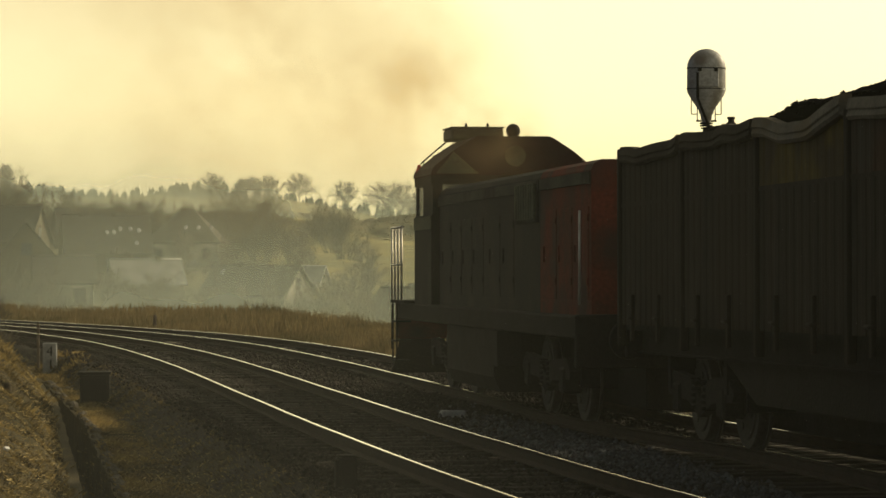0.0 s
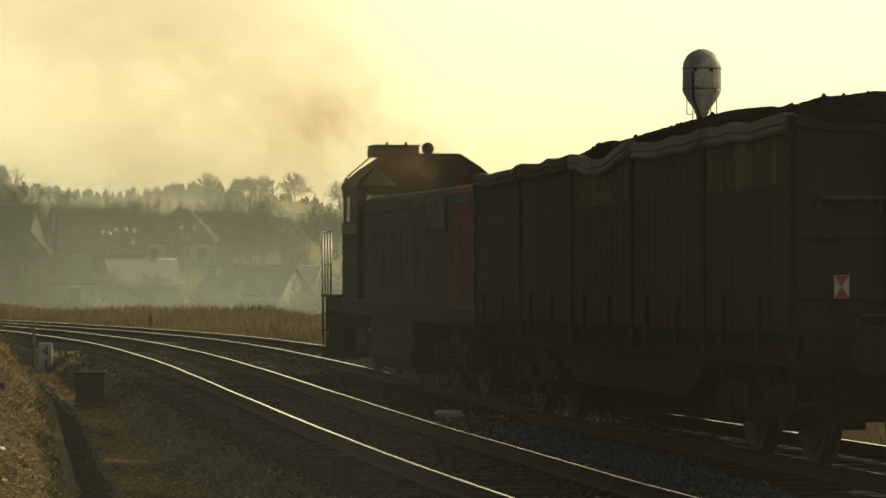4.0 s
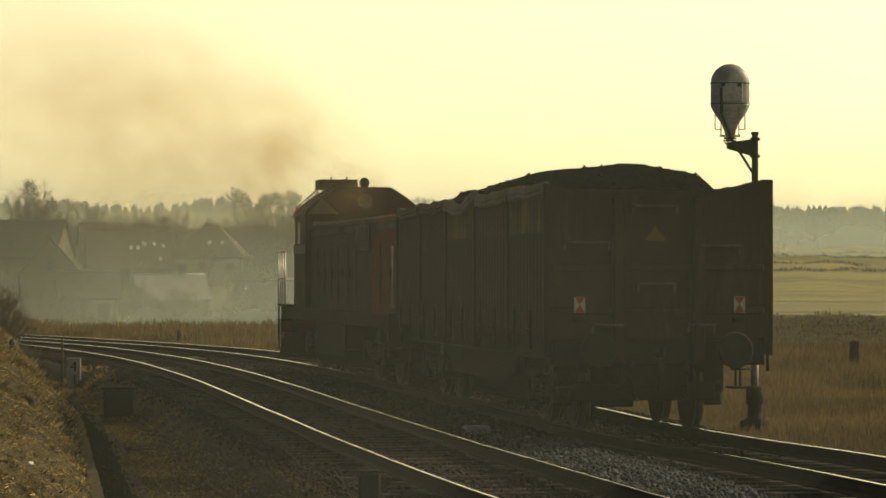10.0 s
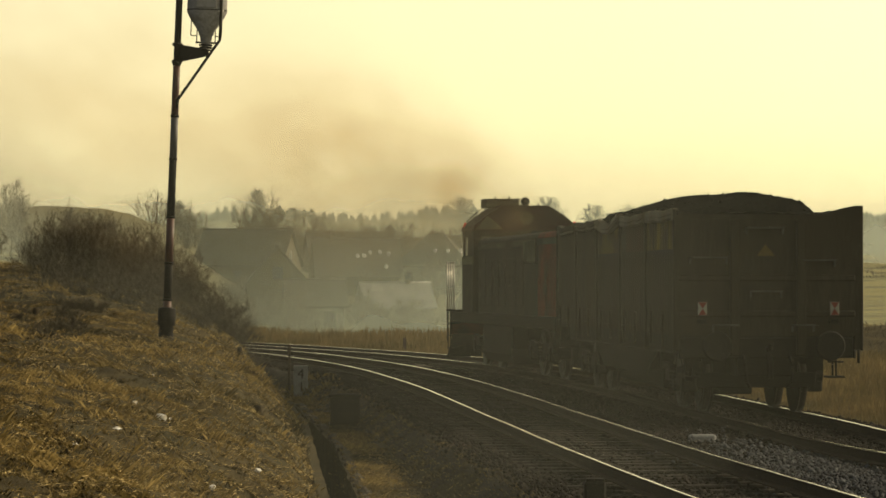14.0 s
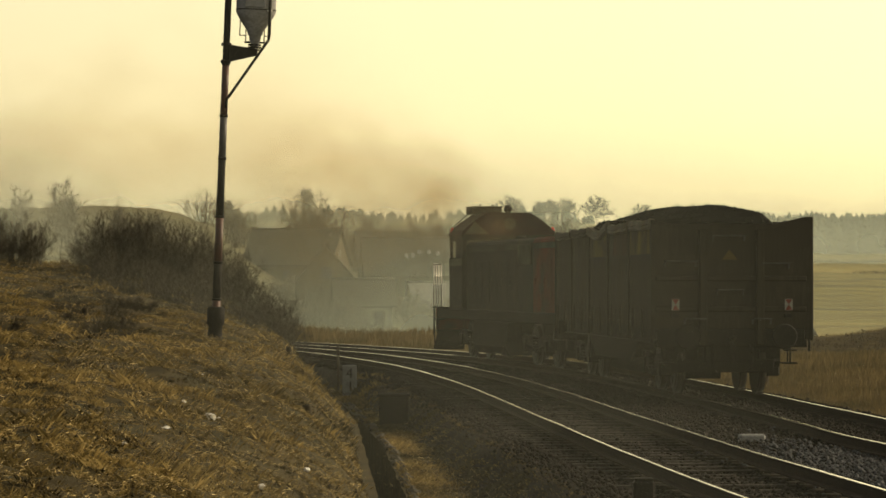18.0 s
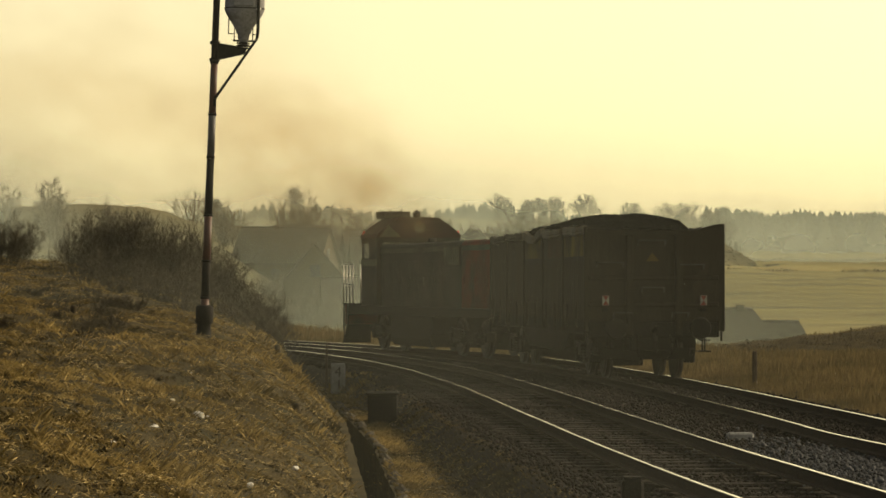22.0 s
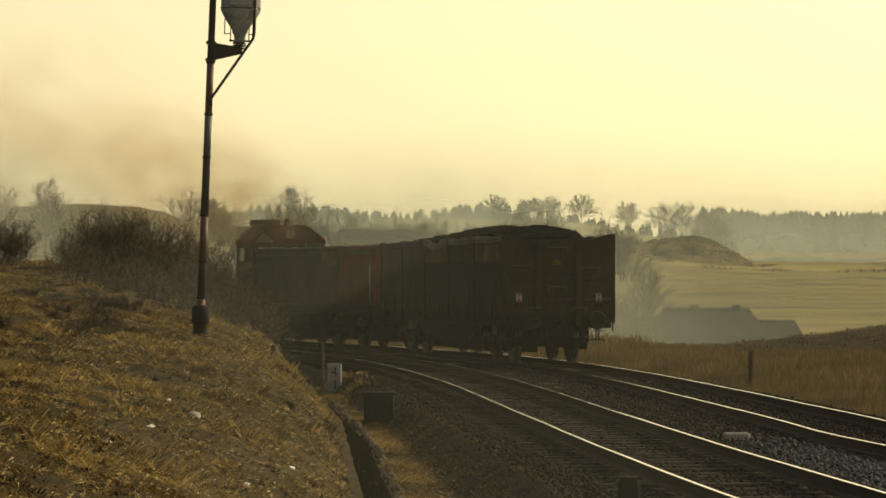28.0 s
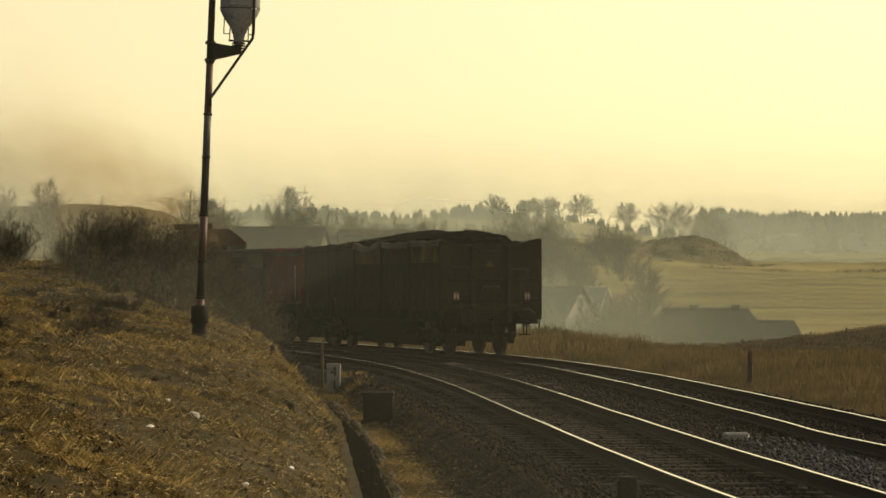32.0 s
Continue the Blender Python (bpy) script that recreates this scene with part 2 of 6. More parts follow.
def haze_mat(name, density, low, high, patch=0.0, colour=(0.36, 0.40, 0.33), clear=None, grow=None):
    """A sheet coloured to stand in for haze: lets most light through and scatters the rest; thins out from low to high
    metres.
    """
    m = bpy.data.materials.new(name)
    m.use_nodes = True
    n, l = m.node_tree.nodes, m.node_tree.links
    n.remove(n["Principled BSDF"])
    tr, tl, mx = n.new("ShaderNodeBsdfTransparent"), n.new("ShaderNodeBsdfTranslucent"), n.new("ShaderNodeMixShader")
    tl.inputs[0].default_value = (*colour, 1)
    tc, sep, mr = n.new("ShaderNodeTexCoord"), n.new("ShaderNodeSeparateXYZ"), n.new("ShaderNodeMapRange")
    l.new(tc.outputs["Object"], sep.inputs[0])
    l.new(sep.outputs["Z"], mr.inputs[0])
    mr.interpolation_type = "SMOOTHSTEP"
    mr.inputs["From Min"].default_value, mr.inputs["From Max"].default_value = low, high
    mr.inputs["To Min"].default_value, mr.inputs["To Max"].default_value = density, 0.0
    ns, mul = n.new("ShaderNodeTexNoise"), n.new("ShaderNodeMath")
    ns.inputs["Scale"].default_value, ns.inputs["Detail"].default_value = 0.06, 3
    l.new(tc.outputs["Object"], ns.inputs["Vector"])
    m2 = n.new("ShaderNodeMapRange")
    m2.inputs["From Min"].default_value, m2.inputs["From Max"].default_value = 0.3, 0.7
    m2.inputs["To Min"].default_value, m2.inputs["To Max"].default_value = 1 - patch, 1 + patch
    l.new(ns.outputs[0], m2.inputs[0])
    mul.operation = "MULTIPLY"
    l.new(mr.outputs[0], mul.inputs[0])
    l.new(m2.outputs[0], mul.inputs[1])
    amount = mul.outputs[0]
    if clear:                    # thinner towards the open fields
        m3, mul2 = n.new("ShaderNodeMapRange"), n.new("ShaderNodeMath")
        m3.interpolation_type = "SMOOTHSTEP"
        m3.inputs["From Min"].default_value, m3.inputs["From Max"].default_value = clear[0], clear[1]
        m3.inputs["To Min"].default_value, m3.inputs["To Max"].default_value = clear[2], clear[3]
        l.new(sep.outputs["X"], m3.inputs[0])
        mul2.operation = "MULTIPLY"
        l.new(amount, mul2.inputs[0])
        l.new(m3.outputs[0], mul2.inputs[1])
        amount = mul2.outputs[0]
    if grow:                     # its density along the line
        m4, mul3, sc = n.new("ShaderNodeValToRGB"), n.new("ShaderNodeMath"), n.new("ShaderNodeMath")
        sc.operation, sc.inputs[1].default_value = "DIVIDE", 50.0
        l.new(sep.outputs["Y"], sc.inputs[0])
        m4.color_ramp.interpolation = "EASE"
        m4.color_ramp.elements[1].color = (0, 0, 0, 1)
        for at, v in grow:
            m4.color_ramp.elements.new(at / 50).color = (v, v, v, 1)
        l.new(sc.outputs[0], m4.inputs[0])
        mul3.operation = "MULTIPLY"
        l.new(amount, mul3.inputs[0])
        l.new(m4.outputs[0], mul3.inputs[1])
        amount = mul3.outputs[0]
    l.new(amount, mx.inputs[0])
    l.new(tr.outputs[0], mx.inputs[1])
    l.new(tl.outputs[0], mx.inputs[2])
    l.new(mx.outputs[0], n["Material Output"].inputs[0])
    return m
# ---------------------------------------------------------------- plan: two curving tracks, a bank, a valley with a village, a far ridge
B_POLY = (0.3969, 0.309, -2.3843, -3.4038, -4.2707, 3.4493)     # loaded track, x over (y - 68) / 34
A_POLY = (-0.2898, -2.0541, -3.37, -4.6857, -0.3648)            # empty track
A_Z = 0.05


def smooth(a, b, v):
    t = np.clip((v - a) / (b - a), 0, 1)
    return t * t * (3 - 2 * t)


def line_x(poly, y, lo, hi):
    yc = np.clip(y, lo, hi)
    d = (yc - 68) / 34
    return np.polyval(poly, d) + np.polyval(np.polyder(poly), d) / 34 * (y - yc)


def b_x(y):
    y = np.asarray(y, float)
    far = line_x(B_POLY, y, 19, 112)
    q = np.clip(33 - y, 0, 6.5)          # nearly straight before the curve begins
    x = np.where(y > 33, far, 0.5 * far + 0.5 * (6.728 + 0.118 * q - 0.0091 * q * q))
    return x - 0.4 * smooth(46, 34, y) - 0.45 * smooth(76, 96, y)


def b_z(y):
    """The loaded track climbs a little towards the near end."""
    return 0.01 * np.clip(40 - y, 0, 25)


def a_x(y):
    return line_x(A_POLY, y, 19, 98)


YS = np.arange(-80, 190, 0.1)
S_B = np.concatenate([[0], np.cumsum(np.hypot(np.diff(YS), np.diff(b_x(YS))))])
S_B -= np.interp(34, YS, S_B)


def on_b(s):
    """Place on the loaded track's centre line, s metres along it."""
    y = np.interp(s, S_B, YS)
    return np.array((float(b_x(y)), float(y)))


def toe_x(y):
    """Foot of the bank beside the empty track."""
    return np.interp(y, [0, 15, 30, 47, 64, 78, 95, 140, 190], [0.4, -0.2, -0.83, -1.66, -3.0, -4.6, -10.5, -34, -60])


def ground_z(x, y):
    """Height of the land."""
    x, y = np.asarray(x, float), np.asarray(y, float)
    bear = x / np.maximum(y, 20)
    # the valley and the far ridge, lower on the right
    mid = np.interp(y, [0, 60, 95, 125, 140, 165, 260, 340, 520, 850, 1500, 4000], [-.6, -.6, -.65, -.5, -1.2, -3.2, -3.0, 1.5, 9, 20.5, 24, 24])
    right = np.interp(y, [0, 60, 85, 100, 130, 200, 260, 350, 800, 1000, 1500, 4000], [-.55, -.6, -.35, -.1, -3.4, -3.8, -1.5, 2.0, 9.8, 13, 15, 15])
    left = np.interp(y, [0, 60, 95, 130, 200, 320, 420, 850, 1500, 4000], [-.6, -.6, -.7, 0, 4, 10.2, 12, 20, 24, 24])
    k = smooth(0.03, 0.11, bear)
    z = mid * (1 - k) + right * k
    k = smooth(-0.03, -0.11, bear)
    z = z * (1 - k) + left * k
    # an earth ridge beyond the grass on the right
    z += 0.85 * np.exp(-((y - 97) / 4.5) ** 2) * smooth(8, 17, x)
    # track bed
    xa, xb = a_x(y), b_x(y)
    bed = np.where(x < xa, xa - x, np.where(x > xb, x - xb, 0))
    z = np.where(y < 150, np.maximum(z, -0.22 - np.maximum(bed - 1.7, 0) * 0.8), z)
    z = np.where((y < 150) & (bed < 1.7), -0.22, z)
    # the bank
    out = toe_x(y) - x
    top = np.interp(y, [-20, 25, 30, 48, 66, 85, 110, 150], [0.7, 0.8, 0.95, 1.22, 1.75, 2.4, 2.6, 2.0])
    rise = -0.35 + (top + 0.35) * (1 - np.exp(-np.maximum(out, 0) / 1.25)) + 0.05 * np.maximum(out, 0)
    z = np.where((out > 0) & (y < 150), np.maximum(rise, z), z)
    # the drain at its foot
    dr = smooth(-0.04, 0.08, -out) * smooth(0.56, 0.44, -out) * smooth(70, 66, y)
    z = z - dr * 1.2
    return z


def lumps(x, y, size, amount):
    return amount * (noise.noise(Vector((x / size, y / size, 3.1))) + 0.6 * noise.noise(Vector((x / size * 3.1, y / size * 3.1, 7.7))) + 0.4 * noise.noise(Vector((x / size * 7.3, y / size * 5.1, 1.7))))


def part(name, bm, material, parent, label=""):
    """Links a bmesh as one mesh object under a thing or a part."""
    me = bpy.data.meshes.new(name)
    bm.to_mesh(me)
    bm.free()
    for m in (material if isinstance(material, (list, tuple)) else (material,)):
        me.materials.append(m)
    ob = new(name, me)
    if parent is not None:
        ob.parent = parent
    if label:
        tagged(ob, label)
    return ob


def box(bm, x0, x1, y0, y1, z0, z1, bev=0.0, m=0):
    vs = [bm.verts.new(p) for p in ((x0, y0, z0), (x1, y0, z0), (x1, y1, z0), (x0, y1, z0), (x0, y0, z1), (x1, y0, z1), (x1, y1, z1), (x0, y1, z1))]
    fs = [bm.faces.new([vs[i] for i in q]) for q in ((3, 2, 1, 0), (4, 5, 6, 7), (0, 1, 5, 4), (1, 2, 6, 5), (2, 3, 7, 6), (3, 0, 4, 7))]
    for f in fs:
        f.material_index = m
    if bev:
        es = list({e for f in fs for e in f.edges})
        bmesh.ops.bevel(bm, geom=es, offset=bev, segments=1, affect="EDGES")
    return bm


def rod(bm, a, b, r, r2=None, seg=8, m=0, caps=True):
    """A round bar from a to b."""
    a, b = Vector(a), Vector(b)
    d = b - a
    q = d.to_track_quat("Z", "Y").to_matrix()
    r2 = r if r2 is None else r2
    rings = []
    for p, rr in ((a, r), (b, r2)):
        rings.append([bm.verts.new(p + q @ Vector((math.cos(2 * math.pi * i / seg) * rr, math.sin(2 * math.pi * i / seg) * rr, 0))) for i in range(seg)])
    for i in range(seg):
        f = bm.faces.new((rings[0][i], rings[0][(i + 1) % seg], rings[1][(i + 1) % seg], rings[1][i]))
        f.smooth, f.material_index = True, m
    if caps:
        for f in (bm.faces.new(rings[0][::-1]), bm.faces.new(rings[1])):
            f.material_index = m
    return bm


def lathe(bm, prof, centre=(0, 0, 0), seg=20, m=0, squash=1.0):
    """A turned body about the vertical: prof is (radius, height) from the bottom up."""
    rings = []
    for r, z in prof:
        rings.append([bm.verts.new((centre[0] + math.cos(2 * math.pi * i / seg) * r, centre[1] + math.sin(2 * math.pi * i / seg) * r * squash, centre[2] + z)) for i in range(seg)])
    for k in range(len(rings) - 1):
        for i in range(seg):
            f = bm.faces.new((rings[k][i], rings[k][(i + 1) % seg], rings[k + 1][(i + 1) % seg], rings[k + 1][i]))
            f.smooth, f.material_index = True, m
    bm.faces.new(rings[0][::-1]).material_index = m
    bm.faces.new(rings[-1]).material_index = m
    return bm


def grid_mesh(name, xs_of, ys, nx, zf, material):
    """A sheet: for each y a row of nx points from xs_of(y)."""
    verts, faces = [], []
    for y in ys:
        for x in xs_of(y):
            verts.append((x, y, zf(x, y)))
    for j in range(len(ys) - 1):
        for i in range(nx - 1):
            a = j * nx + i
            faces.append((a, a + 1, a + nx + 1, a + nx))
    me = bpy.data.meshes.new(name)
    me.from_pydata(verts, [], faces)
    me.polygons.foreach_set("use_smooth", [True] * len(faces))
    me.materials.append(material)
    return new(name, me)


# one sheet of land, dense near the line and wider with distance
def land():
    ys = np.concatenate([np.arange(-60, 14, 3), np.arange(14, 60, 0.25), np.arange(60, 75, .5), np.arange(75, 150, 1.2), np.geomspace(150, 4500, 80)])
    t = np.linspace(-1, 1, 281)
    w = np.sign(t) * (0.12 * np.abs(t) + 0.88 * np.abs(t) ** 5)

    def xs(y):
        return w * (70 + max(y, 0) * 1.3)
    verts, faces = [], []
    nx = len(t)
    for y in ys:
        xx = xs(y)
        if y < 130:      # keep the dense columns over the line
            xx = xx + float(a_x(min(y, 90)) + 0.5) * (1 - np.abs(t) ** 3)
        zz = ground_z(xx, np.full(nx, y))
        for x, z in zip(xx, zz):
            out = float(toe_x(y)) - x
            a = 0.15 if (y < 150 and out > 0.2) else 0.03 if y < 60 else 0.12 if y < 300 else 0.8
            verts.append((x, y, z + lumps(x, y, 1.3 if y < 150 else 25, a)))
    for j in range(len(ys) - 1):
        for i in range(nx - 1):
            q = j * nx + i
            faces.append((q, q + 1, q + nx + 1, q + nx))
    me = bpy.data.meshes.new("ground")
    me.from_pydata(verts, [], faces)
    me.polygons.foreach_set("use_smooth", [True] * len(faces))
    me.materials.append(M_EARTH)
    me.materials.append(M_FIELD)
    me.materials.append(M_BALLAST)
    vx, vy = np.array([v[0] for v in verts]), np.array([v[1] for v in verts])
    edge = np.array([noise.noise(Vector((a * .9, b * .5, 8))) for a, b in zip(vx, vy)])
    in_bed = (vx > a_x(vy) - 2.0 - .9 * smooth(38, 60, vy) + .5 * edge) & (vx < b_x(vy) + 2.5 + .4 * edge) & (vy < 125)
    me.materials.append(M_HILL)
    hill = (vx < .05 * vy - 4 + 12 * edge) & (vy > 200) & (vy < 640)
    kind = np.where(vy > 125, np.where(hill, 3, 1), np.where(in_bed, 2, 0))
    me.polygons.foreach_set("material_index", [int(kind[f[0]]) for f in faces])
    tagged(new("ground", me), "dry winter grass land with a bank, a valley and far fields", "ground", kind="structure")


land()
# ---------------------------------------------------------------- tracks
RAIL_PROFILE = ((-.012, 0), (.005, 0), (.028, -.004), (.036, -.014), (.009, -.045), (.009, -.12), (.07, -.14), (.07, -.155), (-.07, -.155), (-.07, -.14), (-.009, -.12), (-.009, -.045), (-.036, -.014), (-.028, -.004))


def sweep_rail(name, xf, zf, side, z0, y0, y1, parent):
    ys = np.arange(y0, y1, 0.8)
    bm = bmesh.new()
    rings = []
    for y in ys:
        g = float(xf(y + 0.05) - xf(y - 0.05)) / 0.1
        nx, ny = 1 / math.hypot(1, g), -g / math.hypot(1, g)
        cx, cy = float(xf(y)) + side * 0.7525 * nx, y + side * 0.7525 * ny
        wob = 0.006 * noise.noise(Vector((y * 0.35, side * 3.0, z0 * 9))) + 0.012 * noise.noise(Vector((y * 0.12, side * 2.0, 1)))
        rings.append([bm.verts.new((cx + px * nx + wob * nx, cy + px * ny, z0 + float(zf(y)) + pz + wob * 0.6)) for px, pz in RAIL_PROFILE])
    k = len(RAIL_PROFILE)
    for a, b in zip(rings, rings[1:]):
        for i in range(k):
            f = bm.faces.new((a[i], b[i], b[(i + 1) % k], a[(i + 1) % k]))
            f.material_index = 0 if i in (0, k - 1) else 1
            f.smooth = f.material_index == 0
    return part(name, bm, [M_RAIL, M_RUST], parent)


def sleeper_mesh():
    bm = bmesh.new()
    box(bm, -1.3, 1.3, -.13, .13, -.38, -.20, 0.02)
    me = bpy.data.meshes.new("sleeper")
    bm.to_mesh(me)
    bm.free()
    me.materials.append(M_SLEEPER)
    return me


def track(name, xf, zf, z0, label):
    root = tagged(new(name), label, "railway track", kind="structure")
    sweep_rail("rail", xf, zf, -1, z0, -14, 150, root)
    sweep_rail("rail", xf, zf, 1, z0, -14, 150, root)
    me = sleeper_mesh()
    y = 16.0
    while y < 118:
        g = float(xf(y + 0.1) - xf(y - 0.1)) / 0.2
        s = new("sleeper", me)
        s.parent = root
        s.matrix_basis = pose(float(xf(y)), y, z0 + float(zf(y)) + random.uniform(-.012, .008), 0, 0, -math.degrees(math.atan(g)) + random.uniform(-1, 1))
        y += 0.62 / math.sqrt(1 + g * g)
    return root


track("track_1", a_x, lambda y: 0.0, A_Z, "worn steel rails on oiled wooden sleepers, curving away")
track("track_2", b_x, b_z, 0.0, "worn steel rails under the train, curving away")
# ---------------------------------------------------------------- ballast, grass, bushes, trees


def mesh_of(name, verts, faces, material, tri=True):
    """A mesh from arrays of points and of triangles, kept quick."""
    verts, faces = np.asarray(verts, np.float32), np.asarray(faces, np.int32)
    me = bpy.data.meshes.new(name)
    k = faces.shape[1]
    me.vertices.add(len(verts))
    me.vertices.foreach_set("co", verts.ravel())
    me.loops.add(faces.size)
    me.loops.foreach_set("vertex_index", faces.ravel())
    me.polygons.add(len(faces))
    me.polygons.foreach_set("loop_start", np.arange(0, faces.size, k, dtype=np.int32))
    me.update()
    me.validate()
    me.materials.append(material)
    return me


def land_z(x, y):
    """Ground height with its small unevenness, for arrays."""
    z = ground_z(x, y)
    out = toe_x(y) - x
    amp = np.where((y < 150) & (out > 0.2), 0.15, np.where(y < 60, 0.03, np.where(y < 300, 0.12, 0.8)))
    size = np.where(y < 150, 1.3, 25)
    return z + np.array([lumps(a, b, s, m) for a, b, s, m in zip(x, y, size, amp)])


def blades(name, x, y, height, width, lean, material, rng, bend=0.35):
    """Grass: a bent blade of two triangles at each place."""
    n = len(x)
    z = land_z(x, y) - 0.02
    a = rng.uniform(0, 2 * np.pi, n)
    la = rng.uniform(0, 2 * np.pi, n)
    h = height * rng.uniform(0.5, 1.25, n)
    w = width * rng.uniform(0.6, 1.3, n)
    dx, dy = np.cos(la) * lean * h, np.sin(la) * lean * h
    wx, wy = np.cos(a) * w / 2, np.sin(a) * w / 2
    p = np.stack([np.stack([x - wx, y - wy, z], 1), np.stack([x + wx, y + wy, z], 1),
                  np.stack([x + wx * .7 + dx * bend, y + wy * .7 + dy * bend, z + h * .6], 1), np.stack([x + dx, y + dy, z + h], 1)], 1).reshape(-1, 3)
    i = np.arange(n)[:, None] * 4
    f = np.concatenate([i + [0, 1, 2], i + [0, 2, 3]], 0)
    return mesh_of(name, p, f, material)


def stones(name, x, y, z, size, material, rng):
    """Broken stones: a skewed octahedron at each place."""
    n = len(x)
    base = np.array([(1, 0, 0), (-1, 0, 0), (0, 1, 0), (0, -1, 0), (0, 0, 1), (0, 0, -1)], float)
    p = base[None] * (size * rng.uniform(.5, 1.3, n))[:, None, None] * rng.uniform(.6, 1.3, (n, 6, 1)) + rng.normal(0, .15, (n, 6, 3)) * size[:, None, None]
    a = rng.uniform(0, 2 * np.pi, n)
    c, s = np.cos(a)[:, None], np.sin(a)[:, None]
    p = np.stack([p[..., 0] * c - p[..., 1] * s, p[..., 0] * s + p[..., 1] * c, p[..., 2] * .8], -1)
    p += np.stack([x, y, z], 1)[:, None]
    f = np.array([(0, 2, 4), (2, 1, 4), (1, 3, 4), (3, 0, 4), (2, 0, 5), (1, 2, 5), (3, 1, 5), (0, 3, 5)])
    return mesh_of(name, p.reshape(-1, 3), (np.arange(n)[:, None, None] * 6 + f[None]).reshape(-1, 3), material)


def limbs(segs, sides=3):
    """Tapered sticks from (a, b, ra, rb) rows, as points and quads."""
    A, B = np.array([s[0] for s in segs]), np.array([s[1] for s in segs])
    ra, rb = np.array([s[2] for s in segs]), np.array([s[3] for s in segs])
    d = B - A
    d /= np.linalg.norm(d, axis=1)[:, None] + 1e-9
    u = np.cross(d, np.where(np.abs(d[:, 2:3]) > .9, [[1., 0, 0]], [[0, 0, 1.]]))
    u /= np.linalg.norm(u, axis=1)[:, None] + 1e-9
    v = np.cross(d, u)
    ang = np.arange(sides) * 2 * np.pi / sides
    ring = np.cos(ang)[None, :, None] * u[:, None] + np.sin(ang)[None, :, None] * v[:, None]
    p = np.concatenate([A[:, None] + ring * ra[:, None, None], B[:, None] + ring * rb[:, None, None]], 1)
    q = np.array([(i, (i + 1) % sides, sides + (i + 1) % sides, sides + i) for i in range(sides)])
    f = (np.arange(len(segs))[:, None, None] * 2 * sides + q[None]).reshape(-1, 4)
    return p.reshape(-1, 3), f


def branch(rnd, segs, p, d, length, r, depth, spread, kids, up=0.15, thin=0.7):
    """Grows a limb and its twigs into segs[depth level]."""
    n = 3
    q = np.array(p, float)
    d = np.array(d, float)
    for k in range(n):
        d2 = d + np.array([rnd.gauss(0, .16), rnd.gauss(0, .16), rnd.gauss(0, .08) + up * .3])
        d2 /= np.linalg.norm(d2)
        e = q + d2 * length / n
        r2 = r * (1 - .45 / n * (k + 1)) if depth else r * (1 - .9 * (k + 1) / n) + .002
        segs.append((q, e, r * (1 - .45 / n * k) if depth else r * (1 - .9 * k / n) + .002, max(r2, .002)))
        if depth:
            for j in range(kids if k else max(1, kids - 1)):
                s = np.array([rnd.gauss(0, 1), rnd.gauss(0, 1), rnd.gauss(0, .6) + up])
                s -= s.dot(d2) * d2
                s /= np.linalg.norm(s) + 1e-6
                c = d2 * math.cos(spread) + s * math.sin(spread)
                branch(rnd, segs, q + (e - q) * rnd.uniform(.4, 1), c / np.linalg.norm(c), length * thin * rnd.uniform(.7, 1.1), r * .5, depth - 1, spread, kids, up, thin)
        q, d = e, d2


def bare_tree(x, y, h, seed, wide=0.5, depth=2, kids=3, trunk=0.25, limbs_n=17, label="bare winter tree with a fine twiggy crown", r=0.018, group="", fine=.02):
    """Trunk that runs up through a rounded crown of limbs and twigs, the thinnest of them fine metres."""
    rnd = random.Random(seed)
    z = float(land_z(np.array([x]), np.array([y]))[0]) - .1
    root = tagged(new("bare_tree"), label, "tree", group)
    root.location = (x, y, z)
    tr, cr, pts = [], [], [np.zeros(3)]
    n = 8
    for k in range(n):
        e = pts[-1] + np.array([rnd.gauss(0, .012) * h, rnd.gauss(0, .012) * h, h * .86 / n])
        tr.append((pts[-1], e, h * r * (1 - .85 * k / n), h * r * (1 - .85 * (k + 1) / n)))
        pts.append(e)
    m = limbs_n
    for i in range(m):
        f = trunk + (.62 - trunk) * (i + rnd.random()) / m
        j = min(n - 1, int(f / .86 * n))
        start = pts[j] + (pts[j + 1] - pts[j]) * (f / .86 * n - j)
        a = i * 2.4 + rnd.uniform(-.5, .5)
        u = -.35 + 1.35 * (i + rnd.random()) / m
        side = math.sqrt(max(0.0, 1 - u * u)) * h * wide * .66 * rnd.uniform(.75, 1.1)
        goal = np.array([math.cos(a) * side, math.sin(a) * side, h * (.56 + .42 * u * rnd.uniform(.85, 1.05))])
        d = goal - start
        reach = np.linalg.norm(d)
        branch(rnd, cr, start, d / reach, reach * .8, h * r * .42 * (1 - .4 * max(u, 0)), depth, rnd.uniform(.5, .75), kids, .10, .5)
    cr = [(p, e, max(ra, fine), max(rb, fine * .8)) for p, e, ra, rb in cr]
    v, f = limbs(tr, 7)
    ob = new("trunk", mesh_of("trunk", v, f, M_BARK))
    ob.parent = root
    v, f = limbs(cr, 3)
    ob = new("crown", mesh_of("crown", v, f, M_TWIG))
    ob.parent = root
    return root


